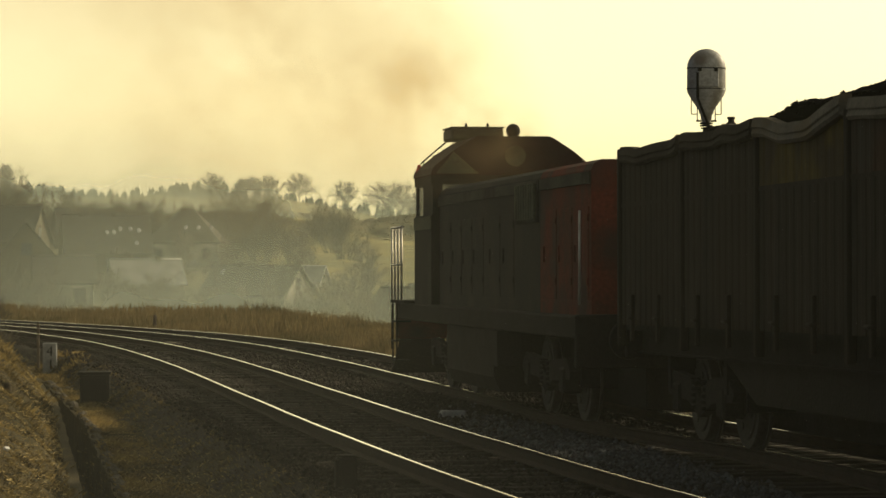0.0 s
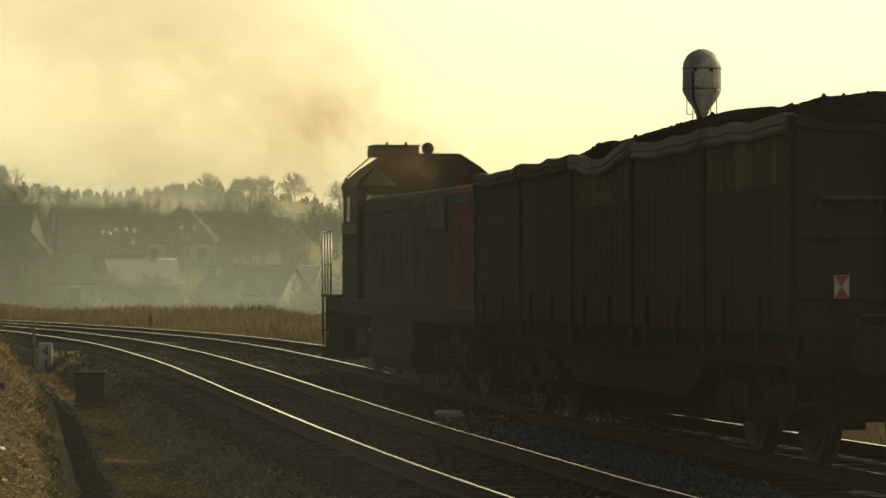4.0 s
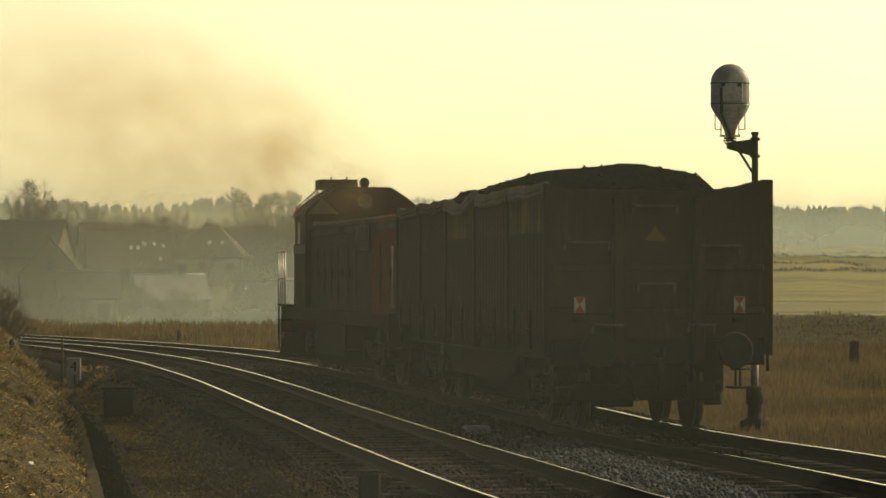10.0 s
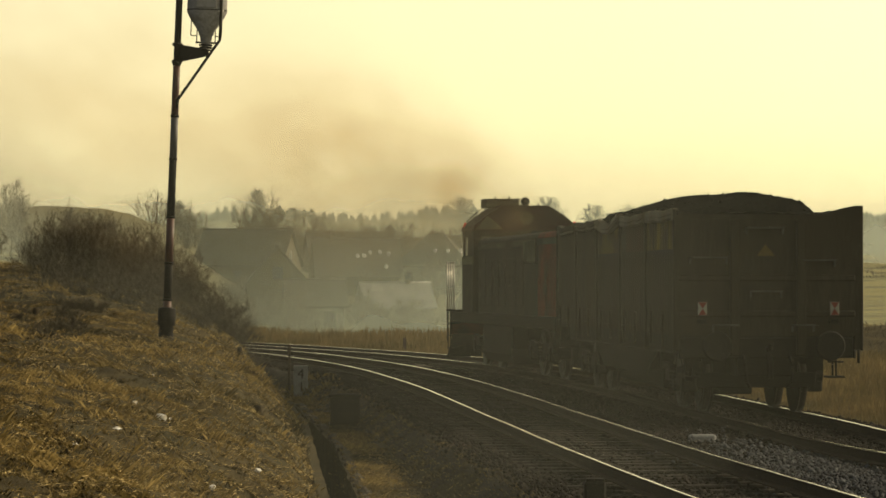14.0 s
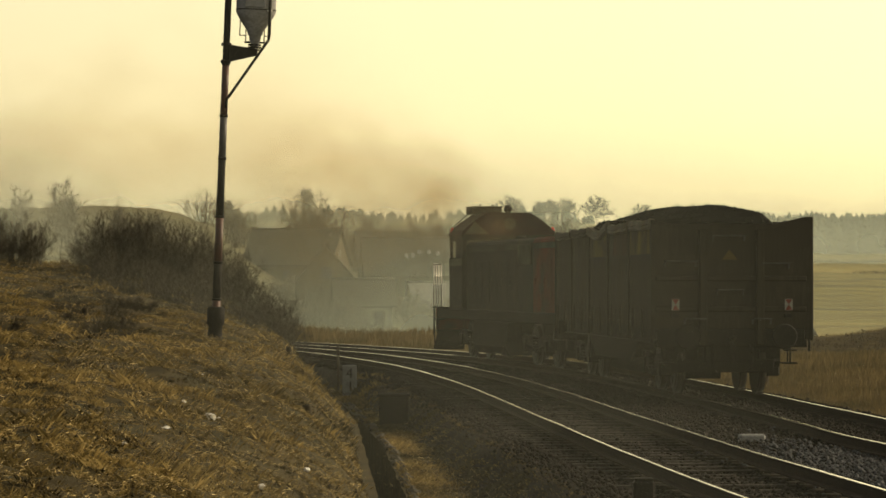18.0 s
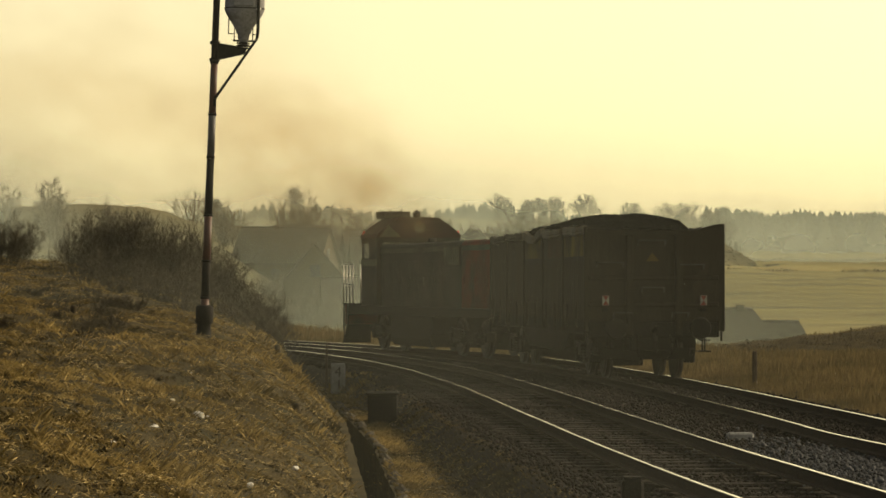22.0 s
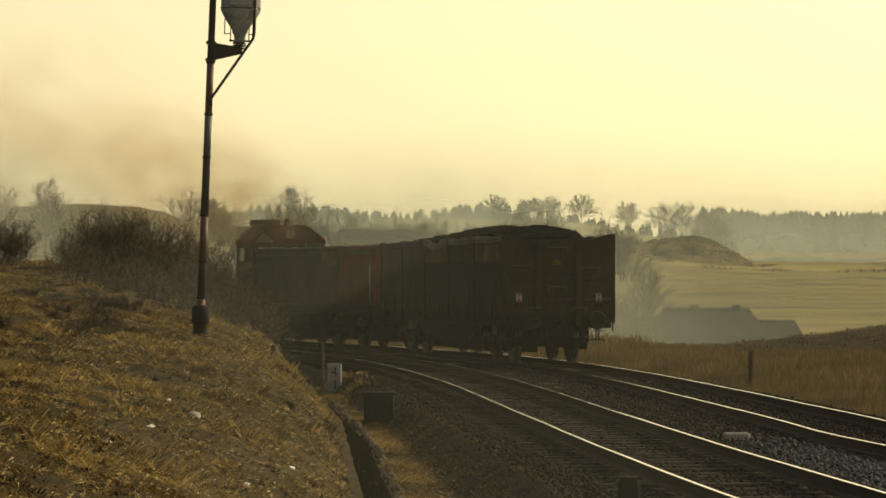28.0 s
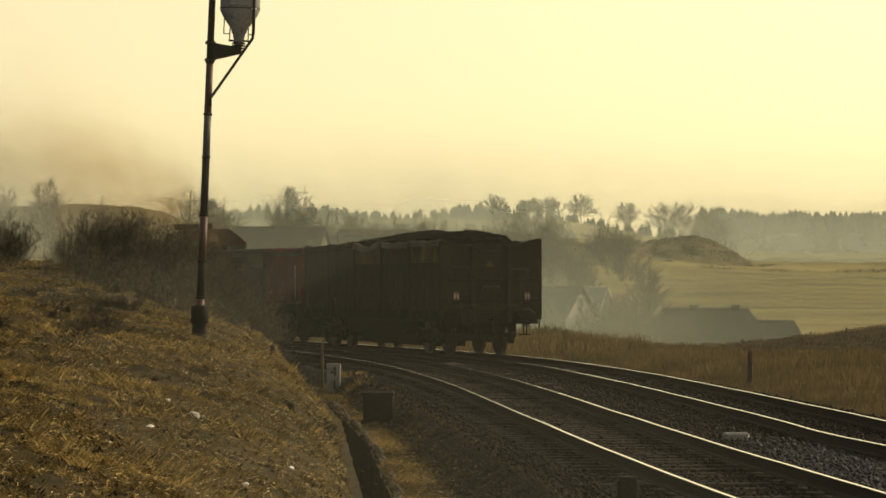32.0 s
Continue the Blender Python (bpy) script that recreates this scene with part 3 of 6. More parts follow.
def bush(x, y, h, seed, stems=16, depth=2, label="leafless tangled bush on the dry bank", spread=.9, kids=2, thick=.012):
    rnd = random.Random(seed)
    z = float(land_z(np.array([x]), np.array([y]))[0]) - .1
    segs = []
    for i in range(stems):
        a = rnd.uniform(0, 2 * math.pi)
        t = rnd.uniform(.1, spread)
        p = np.array([math.cos(a) * t * .45 * h, math.sin(a) * t * .45 * h, 0])
        d = np.array([math.cos(a) * t, math.sin(a) * t, 1.0])
        branch(rnd, segs, p, d / np.linalg.norm(d), h * rnd.uniform(.4, .75), thick, depth, .6, kids, .2, .62)
    segs = [(p, e, max(ra, thick * .32), max(rb, thick * .25)) for p, e, ra, rb in segs]
    v, f = limbs(segs, 3)
    root = tagged(new("bush"), label, "bush", "bushes along the line")
    root.location = (x, y, z)
    ob = new("crown", mesh_of("crown", v, f, M_SCRUB))
    ob.parent = root
    return root


def ballast():
    rng = np.random.default_rng(3)
    n = 120000
    y = 24 + 80 * rng.random(n) ** 1.7
    k = rng.random(n)
    lo = a_x(y) - 1.5 - .35 * rng.random(n) ** 2
    x = lo + (b_x(y) + 1.95 - lo) * k
    gx = np.minimum(np.abs(x - a_x(y)), np.abs(x - b_x(y)))
    bed = np.maximum(np.maximum(a_x(y) - x, x - b_x(y)) - 1.7, 0)
    z = -0.172 - .8 * bed + rng.normal(0, .014, n)
    keep = (np.abs(gx - .7525) > .07)
    x, y, z = x[keep], y[keep], z[keep]
    me = stones("ballast_stones", x, y, z, rng.uniform(.016, .036, len(x)), M_STONE_I, rng)
    tagged(new("ballast_stones", me), "dark broken stone ballast between the sleepers", "ballast", kind="stuff")
    n = 9000
    y = 40 + 48 * rng.random(n)
    x = b_x(y) + 2.15 + .45 * rng.random(n) ** 1.5 + .25 * np.sin(y * .9) * rng.random(n)
    me = stones("shoulder_stones", x, y, land_z(x, y) + .02 + .05 * rng.random(n), rng.uniform(.02, .06, n), M_STONE_I, rng)
    tagged(new("shoulder_stones", me), "dark rubble thrown out along the ballast's shoulder", "ballast", kind="stuff")
    n = 9000
    y = rng.normal(31.5, 3.2, n)
    x = (a_x(y) + b_x(y)) / 2 + .25 + rng.normal(0, .5, n)
    z = -.17 + .06 * np.exp(-((x - (a_x(y) + b_x(y)) / 2 - .3) / .6) ** 2) + rng.normal(0, .012, n)
    me = stones("fresh_gravel", x, y, z, rng.uniform(.02, .04, n), M_GRAVEL_I, rng)
    tagged(new("fresh_gravel", me), "pale fresh gravel tipped between the two tracks", "gravel", kind="stuff")


def grasses():
    rng = np.random.default_rng(8)
    # short dry grass on the bank, in tufts
    nt = 72000
    ty = 14 + 80 * rng.random(nt) ** 1.35
    tx = toe_x(ty) - .02 - (2.6 + .07 * ty) * rng.random(nt) ** 1.2
    lush = np.array([noise.noise(Vector((a * .55, b * .4, 0))) + .6 * noise.noise(Vector((a * 1.7, b * 1.2, 4))) for a, b in zip(tx, ty)])
    keep = lush > rng.uniform(-.75, .2, nt)
    tx, ty, lush = tx[keep], ty[keep], lush[keep]
    nt = len(tx)
    rep = rng.integers(6, 16, nt)
    x = np.repeat(tx, rep) + rng.normal(0, .05, rep.sum())
    y = np.repeat(ty, rep) + rng.normal(0, .05, rep.sum())
    me = blades("bank_grass", x, y, np.repeat(rng.uniform(.016, .044, nt) * (1 + .8 * np.clip(lush, 0, 1)) * (1 + 1.6 * (rng.random(nt) > .96)), rep), .003, 1.0, M_STRAW_I, rng)
    tagged(new("bank_grass", me), "short dry straw-coloured grass tufts on the bank", "grass", kind="stuff")
    # larger tussocks that stand out of the short grass
    nc = 1500
    cy = 15 + 70 * rng.random(nc) ** 1.3
    cx = toe_x(cy) - .05 - (2.6 + .07 * cy) * rng.random(nc) ** 1.1
    lush = np.array([noise.noise(Vector((a * .55, b * .4, 0))) + .6 * noise.noise(Vector((a * 1.7, b * 1.2, 4))) for a, b in zip(cx, cy)])
    cx, cy = cx[lush > -.05], cy[lush > -.05]
    nc = len(cx)
    rep = rng.integers(25, 80, nc)
    size = rng.uniform(.025, .07, nc) * (1 + .9 * (rng.random(nc) > .9))
    w = np.repeat(size * .7, rep)
    x = np.repeat(cx, rep) + rng.normal(0, 1, rep.sum()) * w
    y = np.repeat(cy, rep) + rng.normal(0, 1, rep.sum()) * w
    me = blades("grass_tussocks", x, y, np.repeat(size, rep), .004, .75, M_STRAW_I, rng, .5)
    tagged(new("grass_tussocks", me), "bent dry grass tussocks scattered over the bank", "grass", kind="stuff")
    # dark scrubby growth on the earth ridge in the field
    n = 9000
    x = 7 + 16 * rng.random(n)
    y = 94 + rng.normal(0, 3.0, n)
    me = blades("ridge_scrub", x, y, .04 + .14 * rng.random(n) ** 2, .012, .6, M_SCRUB, rng)
    tagged(new("ridge_scrub", me), "dark withered growth on the earth ridge", "weeds", kind="stuff")
    # dark dead weeds in low clumps and drifts
    nc = 1300
    cy = 15 + 62 * rng.random(nc) ** 1.2
    cx = toe_x(cy) - .1 - (2.4 + .07 * cy) * rng.random(nc)
    rep = rng.integers(50, 170, nc)
    w = np.repeat(rng.uniform(.04, .22, nc), rep)
    x = np.repeat(cx, rep) + rng.normal(0, 1, rep.sum()) * w * 1.3
    y = np.repeat(cy, rep) + rng.normal(0, 1, rep.sum()) * w * .8
    me = blades("dead_weeds", x, y, np.repeat(rng.uniform(.014, .045, nc) * (1 + .8 * (rng.random(nc) > .95)), rep), .004, .8, M_WEED, rng)
    tagged(new("dead_weeds", me), "dark dead weeds in low clumps on the bank", "weeds", kind="stuff")
    # pale tufts round the distance post, the cabinet and the drain's lip
    nc = 170
    pick = rng.integers(0, 3, nc)
    cy = np.where(pick == 0, rng.uniform(63, 71, nc), np.where(pick == 1, rng.uniform(48.5, 53.5, nc), rng.uniform(28, 48, nc)))
    cx = np.where(pick == 0, rng.uniform(-3.0, -1.9, nc), np.where(pick == 1, toe_x(cy) + rng.uniform(.6, 1.5, nc), toe_x(cy) + .55 + .35 * rng.random(nc)))
    rep = rng.integers(40, 90, nc)
    w = np.repeat(rng.uniform(.05, .13, nc), rep)
    x = np.repeat(cx, rep) + rng.normal(0, 1, rep.sum()) * w
    y = np.repeat(cy, rep) + rng.normal(0, 1, rep.sum()) * w * 1.5
    me = blades("verge_tufts", x, y, np.repeat(rng.uniform(.03, .09, nc) * (1 + .8 * (pick == 0)), rep), .004, .7, M_STRAW_I, rng)
    tagged(new("verge_tufts", me), "pale dry tufts round the post, the cabinet and the drain", "grass", kind="stuff")
    # reddish reeds beyond the outer curve
    n = 90000
    x = -34 + 41 * rng.random(n)
    y = 92 + 46 * rng.random(n)
    keep = (x > b_x(y) + 3.0)
    x, y = x[keep], y[keep]
    h = .75 + .35 * np.array([noise.noise(Vector((a * .2, b * .2, 6))) for a, b in zip(x, y)])
    me = blades("dead_reeds", x, y, h * (.45 + .4 * smooth(3.0, 7.0, x - b_x(y))), .009, .2, M_REED_I, rng)
    tagged(new("dead_reeds", me), "reddish-brown dead reeds beyond the curve", "reeds", kind="stuff")
    # strip between the drain and the track
    nt = 8500
    ty = 24 + 45 * rng.random(nt) ** 1.4
    k = rng.random(nt)
    tx = toe_x(ty) + .58 + (a_x(ty) - 1.5 - toe_x(ty) - .6) * k ** 2.4
    rep = rng.integers(5, 14, nt)
    x = np.repeat(tx, rep) + rng.normal(0, .07, rep.sum())
    y = np.repeat(ty, rep) + rng.normal(0, .07, rep.sum())
    me = blades("verge_grass", x, y, np.repeat(rng.uniform(.02, .05, nt) * (1.9 - 1.2 * k), rep), .004, 1.1, M_STRAW_I, rng)
    tagged(new("verge_grass", me), "flattened dry grass beside the drain", "grass", kind="stuff")
    # dark low growth along the ballast's edge
    nt = 6000
    ty = 24 + 45 * rng.random(nt) ** 1.4
    tx = toe_x(ty) + .6 + (a_x(ty) - 1.4 - toe_x(ty) - .6) * rng.random(nt) ** .6
    rep = rng.integers(5, 14, nt)
    x = np.repeat(tx, rep) + rng.normal(0, .09, rep.sum())
    y = np.repeat(ty, rep) + rng.normal(0, .09, rep.sum())
    me = blades("verge_weeds", x, y, np.repeat(rng.uniform(.015, .05, nt), rep), .005, 1.1, M_WEED, rng)
    tagged(new("verge_weeds", me), "dark flattened weeds along the ballast's edge", "weeds", kind="stuff")
    # tall brown grass beyond the loaded track
    n = 270000
    y = 40 + 80 * rng.random(n) ** .9
    x = b_x(y) + 3.0 + 24 * rng.random(n) ** 1.6
    h = .30 + .16 * np.array([noise.noise(Vector((a * .25, b * .25, 0))) for a, b in zip(x, y)]) + .003 * np.clip(y - 60, 0, 40)
    h *= 1 - .8 * smooth(86, 92, y) * smooth(6, 10, x)
    h *= smooth(2.6, 5.5, x - b_x(y)) * .75 + .25
    me = blades("tall_grass", x, y, h, .0055, .22, M_REED_I, rng)
    tagged(new("tall_grass", me), "tall brown dead grass beyond the track", "grass", kind="stuff")


def bank_litter():
    """Clods of earth and short bits of straw lying on the bank and the verge."""
    rng = np.random.default_rng(14)

    def places(n, lo, hi):
        y = lo + (hi - lo) * rng.random(n) ** 1.4
        x = np.where(rng.random(n) < .9, toe_x(y) - .03 - (2.8 + .07 * y) * rng.random(n) ** 1.2, toe_x(y) + .6 + (a_x(y) - 1.9 - toe_x(y) - .6) * rng.random(n) ** 2)
        return x, y
    x, y = places(26000, 14, 80)
    me = stones("earth_clods", x, y, land_z(x, y), rng.uniform(.006, .02, len(x)) * (1 + .8 * (rng.random(len(x)) > .96)), M_CLOD_I, rng)
    tagged(new("earth_clods", me), "dark crumbled clods of earth on the bank", "soil", kind="stuff")
    x, y = places(100000, 14, 85)
    lush = np.array([noise.noise(Vector((a * .55, b * .4, 0))) + .6 * noise.noise(Vector((a * 1.7, b * 1.2, 4))) for a, b in zip(x, y)])
    x, y = x[lush > -.4], y[lush > -.4]
    n = len(x)
    z = land_z(x, y) + rng.uniform(.008, .04, n)
    a, l, w = rng.uniform(0, 2 * np.pi, n), rng.uniform(.007, .028, n), rng.uniform(.0015, .003, n)
    ux, uy, uz = np.cos(a) * l, np.sin(a) * l, rng.normal(0, .3, n) * l
    p = np.stack([np.stack([x - ux, y - uy, z - uz], 1), np.stack([x + ux, y + uy, z + uz], 1), np.stack([x + ux - np.sin(a) * w, y + uy + np.cos(a) * w, z + uz + w], 1), np.stack([x - ux - np.sin(a) * w, y - uy + np.cos(a) * w, z - uz + w], 1)], 1).reshape(-1, 3)
    me = mesh_of("straw_litter", p, np.arange(4 * n).reshape(-1, 4), M_PALESTRAW_I)
    tagged(new("straw_litter", me), "short pale bits of straw scattered on the bank", "straw", kind="stuff")


def fallen_twigs():
    """Dead sticks and stalks lying on the bank, and a few dark stumps of old growth."""
    rnd = random.Random(77)
    segs = []
    for k in range(110):
        y = rnd.uniform(24, 60)
        x = float(toe_x(y)) - rnd.uniform(.2, 5.0)
        z = float(land_z(np.array([x]), np.array([y]))[0]) + .02
        a, l = rnd.uniform(0, 6.28), rnd.uniform(.06, .28)
        p = np.array([x, y, z])
        for j in range(2):
            q = p + np.array([math.cos(a) * l / 2, math.sin(a) * l / 2, rnd.uniform(-.02, .05)])
            segs.append((p, q, .006, .004))
            p, a = q, a + rnd.uniform(-.6, .6)
    v, f = limbs(segs, 4)
    tagged(new("fallen_twigs", mesh_of("fallen_twigs", v, f, M_SCRUB)), "dead sticks and stalks lying on the bank", "twigs", kind="stuff")
    for x, y, h in ((-5.2, 45.6, .28), (-1.98, 38.5, .16), (-3.3, 57.0, .2), (-6.3, 49.5, .2)):
        z = float(land_z(np.array([x]), np.array([y]))[0])
        root = tagged(new("old_stump"), "dark rotten stump of a shrub on the bank", "stump", "stumps on the bank")
        root.location = (x, y, z - .03)
        bm = bmesh.new()
        lathe(bm, ((.10, 0), (.075, .06), (.06, h * .6), (.045, h), (.02, h + .02)), seg=9)
        for vt in bm.verts:
            vt.co += vt.co.normalized() * .03 * noise.noise(vt.co * 14 + Vector((x, 0, 0)))
        part("stub", bm, M_WEED, root)
        for k in range(5):
            a = rnd.uniform(0, 6.28)
            d = Vector((math.cos(a) * .5, math.sin(a) * .5, 1)).normalized()
            part("shoot", rod(bmesh.new(), (0, 0, h * .4), tuple(Vector((0, 0, h * .4)) + d * h * rnd.uniform(.5, .9)), .012, .004, seg=5), M_WEED, root)


def drain():
    """A narrow open drain with an earth wall on the bank's side and a stone edging on the other."""
    root = tagged(new("drain"), "narrow dark drain with rough stone edging below the bank", "drain", kind="structure")
    for name, a, b, m in (("bank_wall", -.10, .02, M_EARTH), ("edging_wall", .46, .56, M_EARTH)):
        bm = bmesh.new()
        prev = None
        for y in np.arange(16, 67, .5):
            t = float(toe_x(y))
            top = float(ground_z(t + (-.12 if a < 0 else .62), y)) + .02 * noise.noise(Vector((y * 2.0, a, 0)))
            wob = .03 * noise.noise(Vector((y * 1.3, a * 5, 2)))
            ring = [bm.verts.new((t + px + wob, y, pz)) for px, pz in ((a, -1.5), (b, -1.5), (b, top), (a, top))]
            if prev:
                for k in range(4):
                    bm.faces.new((prev[k], prev[(k + 1) % 4], ring[(k + 1) % 4], ring[k]))
            prev = ring
        bmesh.ops.recalc_face_normals(bm, faces=bm.faces)
        part(name, bm, m, root)
    rng = np.random.default_rng(4)
    for k in range(150):
        y = 20 + k * .29
        bm = bmesh.new()
        s = rng.uniform(.04, .09)
        bmesh.ops.create_icosphere(bm, subdivisions=1, radius=s)
        for v in bm.verts:
            v.co += v.co * .35 * noise.noise(v.co * 9 + Vector((k, 0, 0)))
            v.co.z *= .7
        ob = part("edging_stone", bm, M_EDGE, root)
        x = float(toe_x(y)) + rng.uniform(.5, .6)
        ob.location = (x, y, float(ground_z(x + .1, y)) + .02)


ballast()
grasses()
bank_litter()
fallen_twigs()
drain()
# ---------------------------------------------------------------- the train: one open wagon of coal behind a shunting locomotive
# every vehicle's origin lies on the track under its rear end, +Y forward
M_RIM = mat("dusty_rim_steel", (0.13, 0.115, 0.085), 0.85, 0.0, col2=(0.08, 0.07, 0.055), scale=2.5, grain=30, bump=0.3, stain=(0.10, 0.08, 0.05), stain_scale=1.6)
M_OCHRE = mat("ochre_paint", (0.10, 0.070, 0.012), 0.85, 0.0, col2=(0.03, 0.024, 0.010), scale=2.2, grain=22, bump=0.2, stain=(0.04, 0.03, 0.016), stain_scale=1.2, streak=(1, 1, 0.35))
M_MAROON = mat("rust_brown_paint", (0.045, 0.024, 0.015), 0.85, 0.0, col2=(0.028, 0.018, 0.013), scale=2.0, grain=22, bump=0.25, stain=(0.03, 0.026, 0.02), stain_scale=1.0, streak=(1, 1, 0.35))
M_SIGNRED = mat("sign_red", (0.17, 0.028, 0.018), 0.6, col2=(0.11, 0.022, 0.015), scale=8, grain=60, bump=0.05)
M_SIGNWHITE = mat("sign_white", (0.25, 0.24, 0.21), 0.6, col2=(0.16, 0.15, 0.13), scale=8, grain=60, bump=0.05)
M_YELLOW = mat("yellow_mark", (0.06, 0.042, 0.010), 0.82, col2=(0.06, 0.045, 0.012), scale=8, grain=60)
M_WHEEL = mat("worn_wheel_steel", (0.035, 0.03, 0.025), 0.75, 0.2, col2=(0.02, 0.017, 0.014), scale=4, grain=40)
M_STRIP = mat("sooty_strip_paint", (0.06, 0.058, 0.042), 0.85, col2=(0.038, 0.036, 0.027), scale=1.4, grain=25, bump=0.1, stain=(0.028, 0.024, 0.018), stain_scale=0.9)
M_LEDGE = mat("worn_grey_ledge", (0.05, 0.05, 0.047), 0.85, col2=(0.028, 0.028, 0.026), scale=3, grain=25, bump=0.1)
M_GREEN2 = mat("pale_green_paint", (0.10, 0.105, 0.065), 0.82, col2=(0.06, 0.062, 0.04), scale=2, grain=25, bump=0.1, stain=(0.05, 0.045, 0.03), stain_scale=1.3)
M_REDROOF = mat("dark_red_roof_paint", (0.032, 0.012, 0.010), 0.85, col2=(0.024, 0.010, 0.008), scale=1.5, grain=20, bump=0.15, stain=(0.03, 0.02, 0.015), stain_scale=0.9)
M_LAMPRED = mat("red_lens", (0.5, 0.03, 0.02), 0.25, col2=(0.4, 0.02, 0.015), scale=8, grain=60, bump=0)
M_BRIGHT = mat("bright_handrail", (0.50, 0.48, 0.42), 0.35, 0.3, col2=(0.36, 0.33, 0.28), scale=6, grain=50, bump=0.05)


def glass_mat(name, col, rough=0.08):
    m = bpy.data.materials.new(name)
    m.use_nodes = True
    b = m.node_tree.nodes["Principled BSDF"]
    b.inputs["Base Color"].default_value = (*col, 1)
    b.inputs["Roughness"].default_value = rough
    b.inputs["Transmission Weight"].default_value = 0.75
    b.inputs["IOR"].default_value = 1.45
    return m


M_GLASS = glass_mat("dusty_cab_glass", (0.62, 0.64, 0.55), 0.15)


def ribbed(bm, x, y0, y1, z0, z1, pitch, depth, out, m=0):
    """A sheet with upright corrugations in the plane x, standing out towards sign(out)."""
    n = max(2, int((y1 - y0) / pitch))
    cols = []
    for i in range(n):
        a = y0 + (y1 - y0) * i / n
        w = (y1 - y0) / n
        for fr, d in ((0.0, 0), (0.3, 0), (0.42, depth), (0.88, depth)):
            cols.append((a + fr * w, x + out * d))
    cols.append((y1, x))
    lo = [bm.verts.new((cx, cy, z0)) for cy, cx in cols]
    hi = [bm.verts.new((cx, cy, z1)) for cy, cx in cols]
    for i in range(len(cols) - 1):
        f = bm.faces.new((lo[i], lo[i + 1], hi[i + 1], hi[i]))
        f.material_index = m
    back = [bm.verts.new(p) for p in ((x - out * 0.05, y0, z0), (x - out * 0.05, y1, z0), (x - out * 0.05, y1, z1), (x - out * 0.05, y0, z1))]
    bm.faces.new(back).material_index = m
    return bm


def wheelset(parent, y, r):
    """Axle with two flanged wheels; origin on the axle."""
    ob = part("wheelset", rod(bmesh.new(), (-.72, 0, 0), (.72, 0, 0), 0.085, seg=10), M_WHEEL, parent)
    for s in (-1, 1):
        bm = bmesh.new()
        rod(bm, (s * .68, 0, 0), (s * .715, 0, 0), r + 0.03, seg=28)
        rod(bm, (s * .715, 0, 0), (s * .82, 0, 0), r, seg=28)
        rod(bm, (s * .82, 0, 0), (s * .835, 0, 0), r * 0.82, r * 0.78, seg=28)
        rod(bm, (s * .835, 0, 0), (s * .87, 0, 0), 0.13, 0.11, seg=14)
        for k in range(4):
            a = k * math.pi / 2 + .4
            rod(bm, (s * .836, math.cos(a) * r * .55, math.sin(a) * r * .55), (s * .85, math.cos(a) * r * .55, math.sin(a) * r * .55), 0.045, seg=8)
        part("wheel", bm, M_WHEEL, ob)
    ob.matrix_basis = pose(0, y, r)
    return ob


def bogie(parent, y, base, r):
    ob = part("bogie", box(box(bmesh.new(), -.95, .95, y - .34, y + .34, r - .10, r + .18, 0.03), -.62, .62, y - base / 2 - .4, y + base / 2 + .4, r - .04, r + .14, .02), M_STEEL, parent)
    for k in (-1, 1):
        part("brake_beam", box(bmesh.new(), -.85, .85, y + k * (base / 2 - .62) - .05, y + k * (base / 2 - .62) + .05, r - .08, r + .12, .01), M_STEEL, ob)
    part("end_beam", box(bmesh.new(), -.95, .95, y - base / 2 - .50, y - base / 2 - .42, r - .08, r + .16, .01), M_STEEL, ob)
    for s in (-1, 1):
        bm = bmesh.new()
        pts = [(-base / 2 - .45, .12), (-base / 2 - .2, .28), (-.35, .22), (0, .02), (.35, .22), (base / 2 + .2, .28), (base / 2 + .45, .12), (base / 2 + .4, .02), (.5, -.02), (0, -.18), (-.5, -.02), (-base / 2 - .4, .02)]
        a = [bm.verts.new((s * .98, y + py, r + pz)) for py, pz in pts]
        b = [bm.verts.new((s * 1.08, y + py, r + pz)) for py, pz in pts]
        bm.faces.new(a), bm.faces.new(b[::-1])
        for i in range(len(pts)):
            bm.faces.new((a[i], b[i], b[(i + 1) % len(pts)], a[(i + 1) % len(pts)]))
        bmesh.ops.recalc_face_normals(bm, faces=bm.faces)
        part("side_frame", bm, M_STEEL, ob)
        for k in (-1, 1):
            part("axle_box", box(bmesh.new(), s * 1.0 - .11, s * 1.0 + .14, y + k * base / 2 - .15, y + k * base / 2 + .15, r - .16, r + .16, 0.03), M_STEEL, ob)
            bm = bmesh.new()
            for j in range(5):
                rod(bm, (s * 1.03, y + k * .2, r - .1 + j * .065), (s * 1.03, y + k * .2, r - .06 + j * .065), 0.085, seg=10)
            part("spring", bm, M_STEEL, ob)
    return ob


def buffer(parent, x, y, facing):
    bm = bmesh.new()
    rod(bm, (x, y, 1.06), (x, y + facing * .36, 1.06), 0.12, 0.10, seg=14)
    rod(bm, (x, y + facing * .36, 1.06), (x, y + facing * .52, 1.06), 0.07, seg=12)
    rod(bm, (x, y + facing * .52, 1.06), (x, y + facing * .56, 1.06), 0.23, 0.21, seg=20)
    part("buffer", bm, M_STEEL, parent)


WAGON_LEN = 14.0
R_WHEEL = 0.46
WAGON_BOGIES = (2.2, 11.8)


